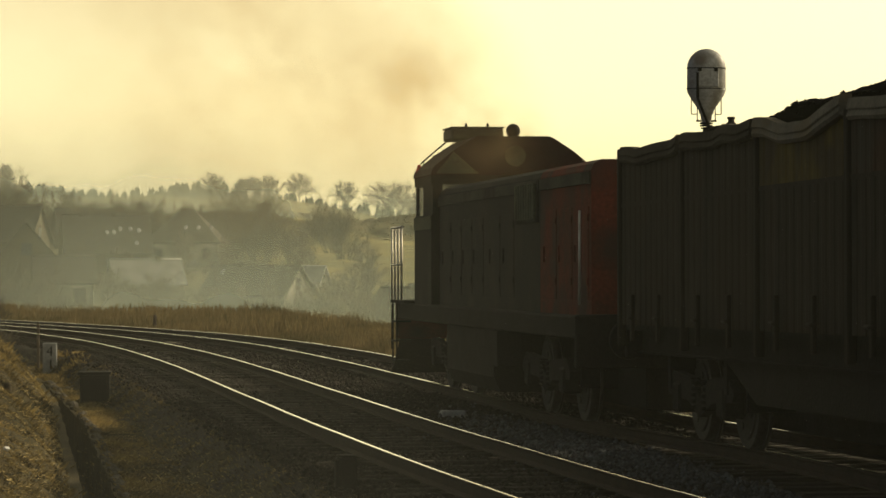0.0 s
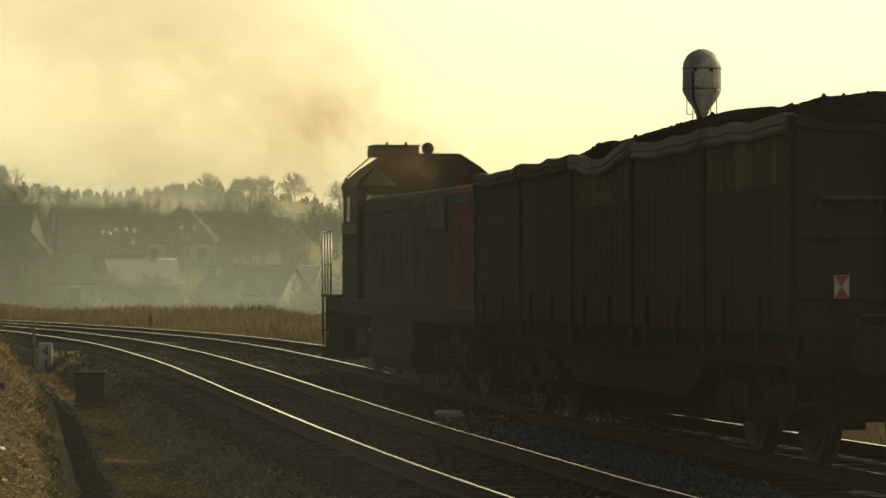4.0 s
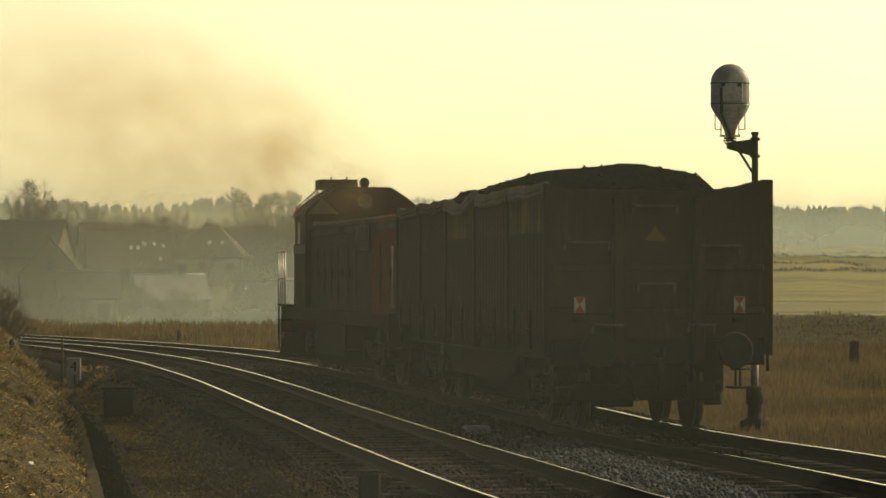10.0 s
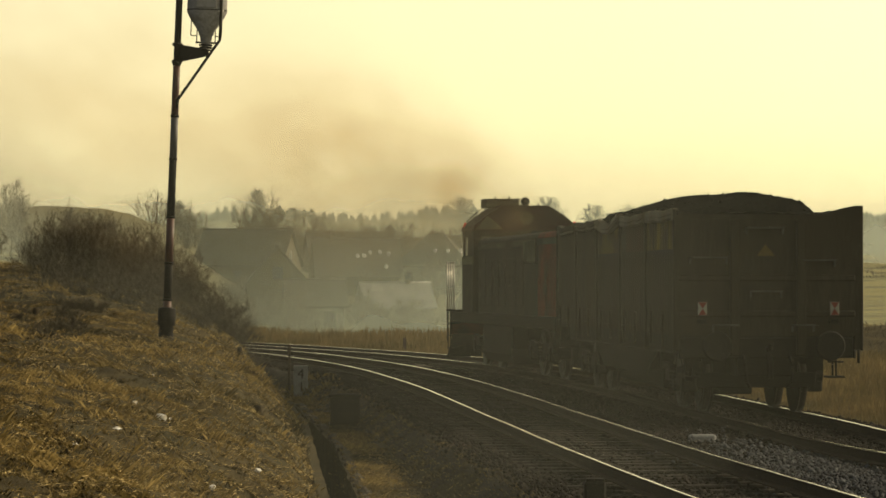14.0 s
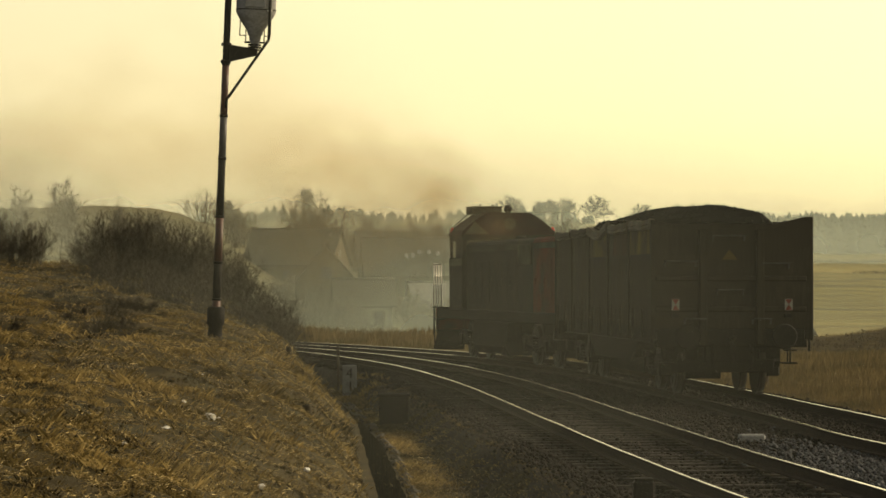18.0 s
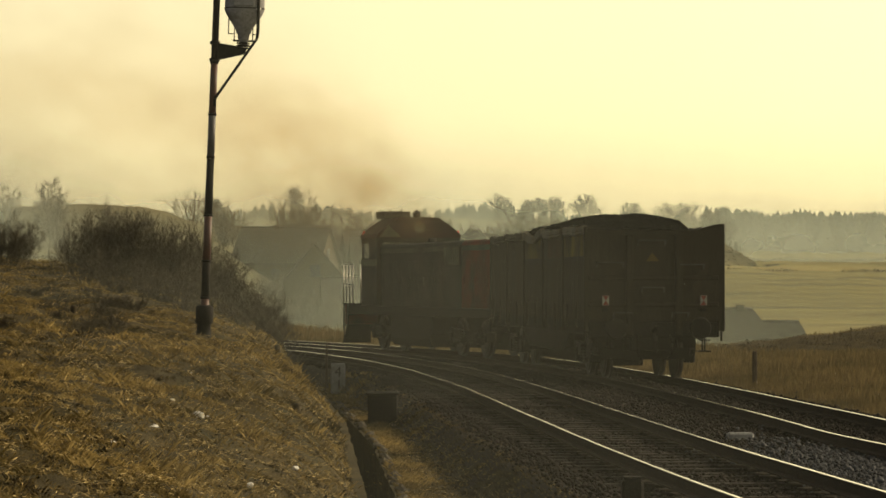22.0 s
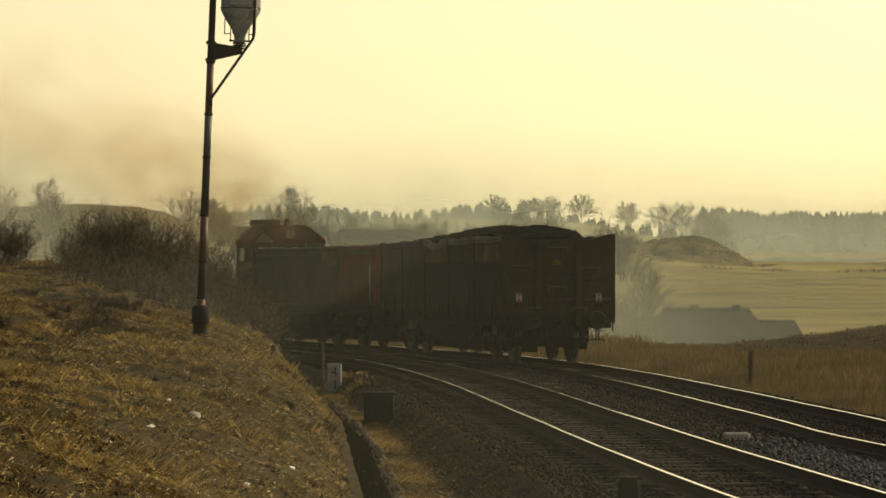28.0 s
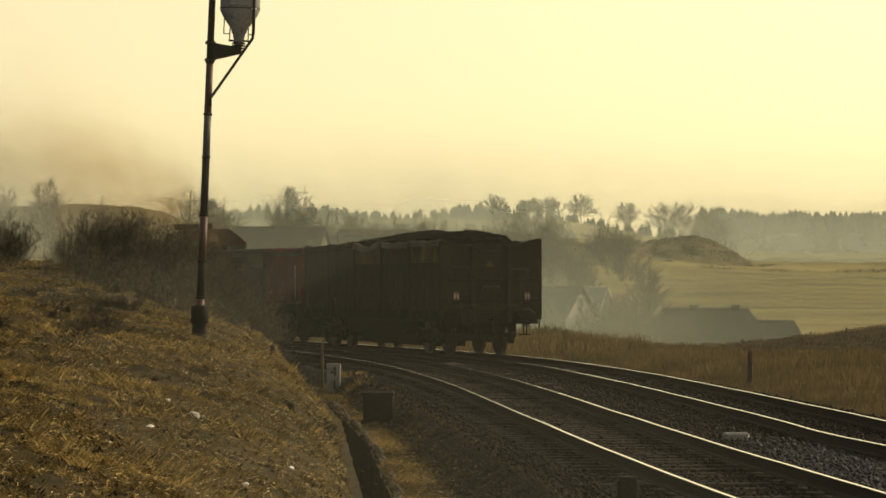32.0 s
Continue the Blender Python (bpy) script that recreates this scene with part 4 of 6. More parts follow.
def wagon():
    root = tagged(new("coal_wagon"), "sooty high-sided open wagon heaped with coal, tail boards on its end", "wagon")
    L = WAGON_LEN
    part("floor", box(bmesh.new(), -1.36, 1.36, .02, L - .02, 1.16, 1.24), M_STEEL, root)
    for s in (-1, 1):
        bm = bmesh.new()
        box(bm, s * 1.12 - .05, s * 1.12 + .05, 0, L, .92, 1.16)
        box(bm, s * 1.12 - .11, s * 1.12 + .11, 0, L, .90, .925)
        part("sole_bar", bm, M_STEEL, root)
    for y, f in ((0, -1), (L, 1)):
        part("headstock", box(bmesh.new(), -1.35, 1.35, y - .06, y + .06, .86, 1.18, 0.015), M_STEEL, root)
        for s in (-1, 1):
            buffer(root, s * .875, y + f * .06, f)
        bm = bmesh.new()
        rod(bm, (0, y, 1.0), (0, y + f * .3, 1.0), 0.045)
        rod(bm, (0, y + f * .3, 1.0), (0, y + f * .36, 1.1), 0.04)
        rod(bm, (0, y + f * .12, .95), (0, y + f * .2, .55), 0.028)
        rod(bm, (.04, y + f * .2, .55), (.04, y + f * .12, .9), 0.028)
        part("coupling_hook", bm, M_STEEL, root)
        for x in (-.35, .35):
            bm = bmesh.new()
            pts = [(x, y + f * .05, .9), (x * 1.05, y + f * .2, .75), (x * 1.0, y + f * .22, .5), (x * .8, y + f * .12, .42)]
            for a, b in zip(pts, pts[1:]):
                rod(bm, a, b, 0.024, seg=7)
            part("brake_hose", bm, M_STEEL, root)
    # sides: four bays between posts, each a ribbed sheet under a dented top rail
    n = 5
    bay = (L - .1) / n
    for s in (-1, 1):
        for i in range(n):
            y0, y1 = .05 + i * bay + .07, .05 + (i + 1) * bay - .07
            paints = (M_OCHRE, M_MAROON, M_OCHRE, M_WAGON, M_WAGON) if s < 0 else (M_WAGON,) * 5
            part("side_panel", ribbed(bmesh.new(), s * 1.41, y0, y1, 1.22, 2.52, .23, .006, s), M_WAGON, root)
            part("upper_side_panel", ribbed(bmesh.new(), s * 1.41, y0, y1, 2.54, 3.02, .23, .006, s), paints[i], root, "faded paint band under the rim" if paints[i] is not M_WAGON else "")
            bm = bmesh.new()
            m = 14
            sag = (0.02, 0.04, 0.11, 0.03, 0.05)[i]
            rows = []
            for j in range(m + 1):
                f = j / m
                dz = -sag * math.sin(math.pi * f) + 0.055 * noise.noise(Vector((i * 7 + f * 4, s, 0))) + (0.05 * (1 - f) ** 4 if i == 2 else 0)
                dx = 0.05 * noise.noise(Vector((i * 5 + f * 2.5, s * 2, 4)))
                yy = y0 + (y1 - y0) * f
                rows.append([bm.verts.new((s * (1.39 + dx) + s * a, yy, 3.0 + dz + b)) for a, b in ((-.03, 0), (.07, 0), (.09, .03), (.075, .075), (.09, .09), (.07, .18), (-.03, .18))])
            for a, b in zip(rows, rows[1:]):
                for k in range(7):
                    bm.faces.new((a[k], a[(k + 1) % 7], b[(k + 1) % 7], b[k]))
            bm.faces.new(rows[0]), bm.faces.new(rows[-1][::-1])
            bmesh.ops.recalc_face_normals(bm, faces=bm.faces)
            part("top_rail", bm, M_RIM if (s < 0 and i < 3) else M_WAGON, root, "dented pale top rail" if (s < 0 and i < 3) else "")
            part("mid_rail", box(bmesh.new(), s * 1.405 - .015, s * 1.405 + .015, y0, y1, 2.51, 2.55), M_WAGON, root)
            # door latches and a tie-down hook under each bay
            for q in (.28, .72):
                bm = bmesh.new()
                yy = y0 + (y1 - y0) * q
                box(bm, s * 1.475 - .02, s * 1.475 + .02, yy - .04, yy + .04, 1.05, 1.55, 0.008)
                rod(bm, (s * 1.50, yy - .12, 1.30), (s * 1.50, yy + .12, 1.30), 0.018)
                part("door_latch", bm, M_WAGON, root)
        for i in range(n + 1):
            y = .05 + i * bay
            bm = bmesh.new()
            w = .07 if 0 < i < n else .06
            box(bm, s * 1.43 - .06, s * 1.43 + .09 if s > 0 else s * 1.43 + .06, y - w, y + w, .98, 3.13 if 0 < i < n else 3.22, 0.012) if s > 0 else box(bm, -1.445, -1.36, y - w * .7, y + w * .7, .98, 3.10 if 0 < i < n else 3.16, 0.012)
            part("post", bm, M_WAGON, root)
    # ends: flat sheet, two posts, a hung top edge that rises to the corners
    for y, f in ((0, -1), (L, 1)):
        bm = bmesh.new()
        xs = [-1.40 + 2.8 * k / 24 for k in range(25)]
        for off in (0.0, 0.05):
            for a, b in zip(xs, xs[1:]):
                def top(x):
                    return 3.08 + 0.13 * smooth(.75, 1.4, x) + 0.05 * smooth(-1.1, -1.4, x)
                q = [bm.verts.new(p) for p in ((a, y + f * off, 1.2), (b, y + f * off, 1.2), (b, y + f * off, float(top(b))), (a, y + f * off, float(top(a))))]
                bm.faces.new(q)
        part("end_panel", bm, M_WAGON, root)
        bm = bmesh.new()
        pr = []
        for k in range(25):
            x = xs[k]
            z = float(3.08 + 0.13 * smooth(.75, 1.4, x) + 0.05 * smooth(-1.1, -1.4, x))
            pr.append([bm.verts.new((x, y + f * a, z + b)) for a, b in ((-.03, -.07), (.10, -.07), (.11, 0), (-.03, 0))])
        for a, b in zip(pr, pr[1:]):
            for k in range(4):
                bm.faces.new((a[k], a[(k + 1) % 4], b[(k + 1) % 4], b[k]))
        bm.faces.new(pr[0]), bm.faces.new(pr[-1][::-1])
        bmesh.ops.recalc_face_normals(bm, faces=bm.faces)
        part("end_top_rail", bm, M_WAGON, root)
        for x in (-.52, .52):
            part("end_post", box(bmesh.new(), x - .07, x + .07, y + f * .05 - .02, y + f * .15, .9, 2.98, 0.015) if f > 0 else box(bmesh.new(), x - .07, x + .07, y - .17, y - .04, .9, 2.98, 0.015), M_WAGON, root)
        for z in (1.55, 2.1):
            part("end_rib", box(bmesh.new(), -1.38, 1.38, min(y + f * .05, y + f * .10), max(y + f * .05, y + f * .10), z - .05, z + .05, 0.02), M_WAGON, root)
    # grab ledges on the tail
    for x, z, w in ((-.92, 2.40, .30), (.80, 2.36, .27), (-.04, 2.86, .30), (-.66, 1.36, .2), (.56, 1.36, .18), (-.02, 1.88, .25)):
        bm = bmesh.new()
        box(bm, x - w, x + w, -.20, -.05, z, z + .025, 0.005)
        box(bm, x - w, x - w + .03, -.09, -.045, z - .09, z)
        box(bm, x + w - .03, x + w, -.09, -.045, z - .09, z)
        part("step_ledge", bm, M_LEDGE, root)
    # tail boards: white with red wedges from above and below
    for x in (-1.03, 1.03):
        ob = part("tail_board", box(bmesh.new(), x - .07, x + .07, -.185, -.17, 1.525, 1.73, 0.003), M_SIGNWHITE, root, "white board with red wedges")
        for z0, z1 in ((1.53, 1.628), (1.725, 1.628)):
            bm = bmesh.new()
            a = [bm.verts.new(p) for p in ((x - .065, -.19, z0), (x + .065, -.19, z0), (x, -.19, z1))]
            b = [bm.verts.new(p) for p in ((x - .065, -.186, z0), (x + .065, -.186, z0), (x, -.186, z1))]
            bm.faces.new(a), bm.faces.new(b[::-1])
            for k in range(3):
                bm.faces.new((a[k], b[k], b[(k + 1) % 3], a[(k + 1) % 3]))
            bmesh.ops.recalc_face_normals(bm, faces=bm.faces)
            part("red_wedge", bm, M_SIGNRED, ob)
        part("board_bracket", box(bmesh.new(), x - .06, x + .06, -.17, -.05, 1.40, 1.46), M_STEEL, root)
    bm = bmesh.new()
    a = [bm.verts.new(p) for p in ((-.16, -.058, 2.44), (.12, -.058, 2.44), (-.03, -.058, 2.62))]
    b = [bm.verts.new(p) for p in ((-.16, -.052, 2.44), (.12, -.052, 2.44), (-.03, -.052, 2.62))]
    bm.faces.new(a), bm.faces.new(b[::-1])
    for k in range(3):
        bm.faces.new((a[k], b[k], b[(k + 1) % 3], a[(k + 1) % 3]))
    part("warning_triangle", bm, M_YELLOW, root, "faded yellow triangle")
    # shunter's steps and handles at the corners
    for s in (-1, 1):
        bm = bmesh.new()
        box(bm, s * 1.12 - .13, s * 1.12 + .13, .10, .40, .55, .58)
        for yy in (.13, .37):
            rod(bm, (s * 1.12, yy, .57), (s * 1.12, yy, .95), 0.016)
        rod(bm, (s * 1.0, .13, .80), (s * 1.24, .13, .80), 0.014)
        rod(bm, (s * 1.0, .13, .80), (s * 1.0, .13, .95), 0.014)
        part("corner_step", bm, M_STEEL, root)
        bm = bmesh.new()
        for a, b in (((s * 1.44, -.02, .78), (s * 1.44, -.02, 1.0)), ((s * 1.36, -.08, .86), (s * 1.36, -.08, 1.0))):
            rod(bm, a, b, 0.022)
        part("lashing_hook", bm, M_STEEL, root)
    # fish-bellied girders, brake gear and a centre sill deepened to stand in for shade between the bogies
    for s in (-1, 1):
        bm = bmesh.new()
        pts = [(3.4, .92), (4.6, .50), (9.4, .50), (10.6, .92)]
        a = [bm.verts.new((s * 1.10, py, pz)) for py, pz in pts]
        b = [bm.verts.new((s * 1.14, py, pz)) for py, pz in pts]
        bm.faces.new(a), bm.faces.new(b[::-1])
        for k in range(4):
            bm.faces.new((a[k], b[k], b[(k + 1) % 4], a[(k + 1) % 4]))
        bmesh.ops.recalc_face_normals(bm, faces=bm.faces)
        part("fish_belly_girder", bm, M_STEEL, root)
    part("centre_sill", box(box(bmesh.new(), -.45, .45, .1, 3.4, .58, 1.15, .02), -.45, .45, 3.41, L - .1, .18, 1.15, .02), M_STEEL, root)
    for y in (1.0, 3.3, 5.2, 8.8, 10.7, 13.0):
        part("cross_member", box(bmesh.new(), -1.1, 1.1, y - .06, y + .06, .55, 1.12), M_STEEL, root)
    bm = bmesh.new()
    rod(bm, (.25, 4.2, .75), (.25, 6.0, .75), 0.19, seg=16)
    part("air_tank", bm, M_STEEL, root)
    bm = bmesh.new()
    rod(bm, (-.2, 2.5, .62), (-.2, 10.4, .62), 0.025)
    rod(bm, (-1.1, 6.6, .8), (1.1, 6.6, .8), 0.03)
    box(bm, -.35, -.05, 5.6, 6.2, .6, .9, 0.02)
    part("brake_rigging", bm, M_STEEL, root)
    sets = []
    for yb in WAGON_BOGIES:
        bogie(root, yb, 1.8, R_WHEEL)
        sets += [(wheelset(root, yb + k, R_WHEEL), yb + k) for k in (-.9, .9)]
    return root, sets


def coal():
    """The heap in the wagon, with its own origin like the wagon's."""
    ny, nx = 200, 46
    along = ((0, 3.08), (.2, 3.24), (.55, 3.40), (1.4, 3.47), (2.8, 3.39), (3.4, 3.40), (4.6, 3.52), (6.0, 3.50), (7.2, 3.48), (8.2, 3.36), (9.0, 3.38), (9.8, 3.30), (10.6, 3.36), (11.6, 3.22), (12.4, 3.27), (13.4, 3.02), (14.0, 2.9))
    verts, faces = [], []
    for j in range(ny + 1):
        y = .08 + (WAGON_LEN - .16) * j / ny
        c = float(np.interp(y, [a for a, b in along], [b for a, b in along]))
        for i in range(nx + 1):
            x = -1.34 + 2.68 * i / nx
            # the heap lies towards one side and leaves the other rim bare
            ridge = .06 + .2 * noise.noise(Vector((y * .45, 0, 3)))
            f = (x - ridge) / (1.12 - ridge) if x > ridge else (ridge - x) / (1.34 + ridge)
            z = 2.88 + (c - 2.88) * (max(0.0, 1 - f ** 2.4) if x > ridge else 1 - .38 * f ** 2)
            z += -.02 + 0.05 * noise.noise(Vector((x * 1.1, y * .8, 2))) + 0.03 * noise.noise(Vector((x * 4, y * 4, 5))) + 0.018 * noise.noise(Vector((x * 10, y * 10, 9)))
            verts.append((x, y, z))
    w = nx + 1
    for j in range(ny):
        for i in range(nx):
            q = j * w + i
            faces.append((q, q + 1, q + w + 1, q + w))
    # loose lumps on the heap
    rnd = random.Random(5)
    for k in range(500):
        j, i = rnd.randrange(ny), rnd.randrange(nx)
        c = Vector(verts[j * w + i])
        r = rnd.uniform(.015, .04)
        o = len(verts)
        for dx, dy, dz in ((1, 0, 0), (-1, 0, 0), (0, 1, 0), (0, -1, 0), (0, 0, 1), (0, 0, -1)):
            verts.append(tuple(c + Vector((dx, dy, dz)) * r * rnd.uniform(.7, 1.2)))
        for f in ((0, 2, 4), (2, 1, 4), (1, 3, 4), (3, 0, 4), (2, 0, 5), (1, 2, 5), (3, 1, 5), (0, 3, 5)):
            faces.append(tuple(o + q for q in f))
    me = bpy.data.meshes.new("coal_load")
    me.from_pydata(verts, [], faces)
    me.materials.append(M_COAL)
    return tagged(new("coal_load", me), "black coal heaped above the wagon's rim", "coal", kind="stuff")


LOCO_GAP = 16.2
LOCO_BOGIES = (2.6, 11.0)
R_LOCO = 0.50


def rounded_hull(bm, prof, y0, y1, m=0):
    """A body of constant cross-section prof (x, z) from y0 to y1, with closed ends."""
    a = [bm.verts.new((x, y0, z)) for x, z in prof]
    b = [bm.verts.new((x, y1, z)) for x, z in prof]
    n = len(prof)
    for i in range(n):
        bm.faces.new((a[i], a[(i + 1) % n], b[(i + 1) % n], b[i])).material_index = m
    bm.faces.new(a[::-1]).material_index = m
    bm.faces.new(b).material_index = m
    bmesh.ops.recalc_face_normals(bm, faces=bm.faces)
    return bm


def loco():
    root = tagged(new("shunting_locomotive"), "dark diesel shunting locomotive with a red hood panel", "locomotive")
    F = 14.55
    part("main_frame", box(bmesh.new(), -1.36, 1.36, -.85, F, 1.05, 1.32, 0.02), M_STEEL, root)
    for y, f in ((-.85, -1), (F, 1)):
        part("headstock", box(bmesh.new(), -1.38, 1.38, y - .07, y + .07, .72, 1.34, 0.02), M_RED if f > 0 else M_STEEL, root)
        for s in (-1, 1):
            buffer(root, s * .875, y + f * .07, f)
    bm = bmesh.new()
    rod(bm, (0, F, 1.0), (0, F + .35, 1.0), 0.05)
    rod(bm, (0, F + .35, 1.0), (0, F + .42, 1.12), 0.045)
    part("coupling_hook", bm, M_STEEL, root)

    def hood_prof(h, w):
        return [(-w, 1.32), (w, 1.32), (w, h - .12), (w - .03, h - .05), (w - .12, h), (-w + .12, h), (-w + .03, h - .05), (-w, h - .12)]
    for y0, y1, mt, nm, lab in ((-.75, 2.5, M_RED, "red_hood_panel", "dull red hood section"), (2.5, 11.1, M_LOCO, "hood", "")):
        h = 3.14
        part(nm, rounded_hull(bmesh.new(), hood_prof(h, 1.16), y0, y1 - .01), mt, root, lab)
        part("hood_top_strip", box(bmesh.new(), -1.185, -1.155, y0 + .02, y1 - .03, h - .28, h - .14), M_STRIP, root, "dull strip along the hood's edge")
    # doors, louvres and handrails on the hood
    for s in (-1, 1):
        for i, y in enumerate((-.6, .4, 1.4, 4.4, 5.5, 6.9, 7.9, 8.9, 9.9)):
            red = y < 2
            d = part("hood_door", box(bmesh.new(), s * 1.162 - .006, s * 1.162 + .006, y, y + (.86, .80, .92)[i % 3], 1.5, 2.6, 0.004), M_RED if red else M_LOCO, root)
            part("door_handle", box(bmesh.new(), s * 1.182 - .010, s * 1.182 + .010, y + .74, y + .78, 1.95, 2.15), M_RED if red else M_LOCO, d)
            for z in (1.68, 2.42):
                part("hinge", box(bmesh.new(), s * 1.178 - .008, s * 1.178 + .008, y - .03, y + .05, z, z + .08), M_RED if red else M_LOCO, d)
        lv = part("louvre_frame", box(bmesh.new(), s * 1.17 - .02, s * 1.17 + .02, 2.6, 4.1, 2.46, 3.0, 0.01), M_STRIP, root, "sooty green louvre panel")
        for k in range(8):
            y = 2.65 + k * .18
            part("louvre_slat", box(bmesh.new(), s * 1.21 - .02, s * 1.21 + .02, y, y + .10, 2.50, 2.96, 0.008), M_GREEN2, lv)
        part("grab_rail", rod(bmesh.new(), (s * 1.24, -.45, 1.45), (s * 1.24, -.45, 2.55), 0.016), M_BRIGHT, root, "bright upright grab rail")
    for y in (1.4, 3.7, 6.6, 8.9):
        part("roof_hatch", box(bmesh.new(), -.5, .5, y - .55, y + .55, 3.0, 3.10, 0.03), M_LOCO, root)
    bm = bmesh.new()
    rod(bm, (0.1, 9.9, 3.0), (0.1, 9.9, 3.30), 0.15, 0.13, seg=14)
    part("exhaust_stack", bm, M_STEEL, root)
    # cab with a cambered roof
    c0, c1, w = 11.1, 12.95, 1.29
    wall = bmesh.new()
    t = 0.06
    # corner posts and sill, so that the windows are real openings
    for x in (-w, w - .16):
        for y in (c0, c1 - .16):
            box(wall, x + (.02 if x < 0 else -.02), x + .16 + (.02 if x < 0 else -.02), y, y + .16, 2.55, 3.34)
    box(wall, -w, w, c0, c0 + t, 1.32, 2.72)
    box(wall, -w, w, c1 - t, c1, 1.32, 2.60)
    for s in (-1, 1):
        x0, x1 = sorted((s * w, s * (w - t)))
        box(wall, x0, x1, c0 + t, c1 - t, 1.32, 2.72)
        x0, x1 = sorted((s * (w - .02), s * (w - .02 - t)))
        box(wall, x0, x1, c0 + t, c1 - t, 3.18, 3.34)
        box(wall, x0, x1, c0 + t, c0 + 1.0, 2.72, 3.18)
    box(wall, -w, w, c0, c0 + t, 3.20, 3.34)
    box(wall, -w, w, c1 - t, c1, 3.20, 3.34)
    for y in (c0, c1 - t):
        for x0, x1 in ((-w + .1, -.75), (-.62, -.1), (.1, .62), (.75, w - .1)):
            box(wall, x0, x1, y, y + t, 2.60, 2.84)
        for x in (-.75, -.1, .62):
            box(wall, x, x + (.13 if x != -.1 else .2), y, y + t, 2.60, 3.2)
    cab = part("cab", wall, M_LOCO, root)
    roof = bmesh.new()
    rp = [(-w - .02, 3.34), (w + .02, 3.34), (w - .02, 3.46), (w - .34, 3.72), (w - .62, 3.90), (w - .72, 3.95), (-w + .72, 3.95), (-w + .62, 3.90), (-w + .34, 3.72), (-w + .02, 3.46)]
    part("cab_roof", rounded_hull(roof, rp, c0 - .08, c1 + .08), M_REDROOF, root, "dark red cambered cab roof")
    bm = bmesh.new()
    a = [(-w + .06, 3.36), (-.55, 3.36), (-.98, 3.72), (-w + .34, 3.70)]
    vs = [bm.verts.new((x, c0 - .095, z)) for x, z in a]
    v2 = [bm.verts.new((x, c0 - .075, z)) for x, z in a]
    bm.faces.new(vs), bm.faces.new(v2[::-1])
    for k in range(4):
        bm.faces.new((vs[k], v2[k], v2[(k + 1) % 4], vs[(k + 1) % 4]))
    part("gable_patch", bm, M_GREEN2, root, "pale green painted corner of the gable")
    for s in (-1, 1):
        for y0, y1 in ((c0 + 1.0, c1 - .18),):
            x = s * (w - .05)
            p = part("cab_window", box(bmesh.new(), x - .006, x + .006, y0, y1, 2.72, 3.18), M_GLASS, cab)
            p.visible_shadow = False
    for y in (c0 + .03, c1 - .03):
        for x0, x1 in ((-w + .16, -.75), (-.62, -.1), (.1, .62), (.75, w - .16)):
            p = part("cab_window", box(bmesh.new(), x0, x1, y - .006, y + .006, 2.84, 3.2), M_GLASS, cab)
            p.visible_shadow = False
    part("rear_lookout", rod(bmesh.new(), (.02, c0 - .11, 3.64), (.02, c0 - .07, 3.64), .165, seg=20), M_GREEN2, root, "pale round lookout on the gable")
    part("waist_band", box(bmesh.new(), -w - .012, -w + .006, c0, c1, 2.50, 2.70), M_GREEN2, cab, "pale band under the windows")
    # roof gear: vent box, horn, marker lamps, aerials, rails
    part("roof_vent", box(bmesh.new(), -.82, .02, c1 - .9, c1 + .02, 3.93, 4.12, 0.03), M_GREEN2, root)
    part("vent_lid", box(bmesh.new(), -.83, .03, c1 - .91, c1 + .03, 4.12, 4.145, 0.008), M_GREEN2, root)
    bm = bmesh.new()
    bmesh.ops.create_uvsphere(bm, u_segments=16, v_segments=10, radius=.115, matrix=Matrix.Translation((.10, c0 + .55, 4.06)))
    rod(bm, (.10, c0 + .55, 3.9), (.10, c0 + .55, 4.0), 0.03)
    for f in bm.faces:
        f.smooth = True
    part("horn", bm, M_STEEL, root)
    for x, y in ((-.55, c0 + .6), (-.2, c0 + .6)):
        bm = bmesh.new()
        rod(bm, (x, y + .6, 4.10), (x, y + .6, 4.21), 0.03, 0.018)
        part("aerial", bm, M_STEEL, root)
    for x, y in ((-w + .06, c1 - .1), (w - .04, c0 + .05)):
        bm = bmesh.new()
        rod(bm, (x, y, 3.36), (x, y, 3.50), 0.055, 0.05, seg=10)
        rod(bm, (x, y, 3.50), (x, y, 3.56), 0.035, 0.03, seg=10)
        part("marker_lamp", bm, M_LAMPRED, root, "small red marker lamp")
    bm = bmesh.new()
    for k in range(4):
        rod(bm, (-w + .15 + k * .16, c1 + .02, 3.52 + k * .10), (-w + .15 + k * .16, c1 + .02, 3.62 + k * .10), 0.012, seg=6)
    rod(bm, (-w + .1, c1 + .02, 3.58), (-.72, c1 + .02, 3.98), 0.014, seg=6)
    part("roof_rail", bm, M_STEEL, root)
    # leading platform with its railing, steps and guard irons
    part("platform_deck", box(bmesh.new(), -1.47, 1.47, 12.95, F + .02, 1.32, 1.37), M_STEEL, root)
    for s in (-1, 1):
        bm = bmesh.new()
        rod(bm, (s * 1.45, 13.3, 2.56), (s * 1.45, F, 2.56), 0.02)
        rod(bm, (s * 1.45, 13.3, 1.95), (s * 1.45, F, 1.95), 0.016)
        part("railing", bm, M_BRIGHT, root, "bright worn handrail")
        for k in range(4):
            y = 13.35 + k * (F - 13.38) / 3
            part("stanchion", rod(bmesh.new(), (s * 1.45, y, 1.32), (s * 1.45, y, 2.57), 0.017), M_BRIGHT, root)
        for x in (.4, .9):
            part("stanchion", rod(bmesh.new(), (s * x, F, 1.32), (s * x, F, 2.57), 0.017), M_BRIGHT, root)
        bm = bmesh.new()
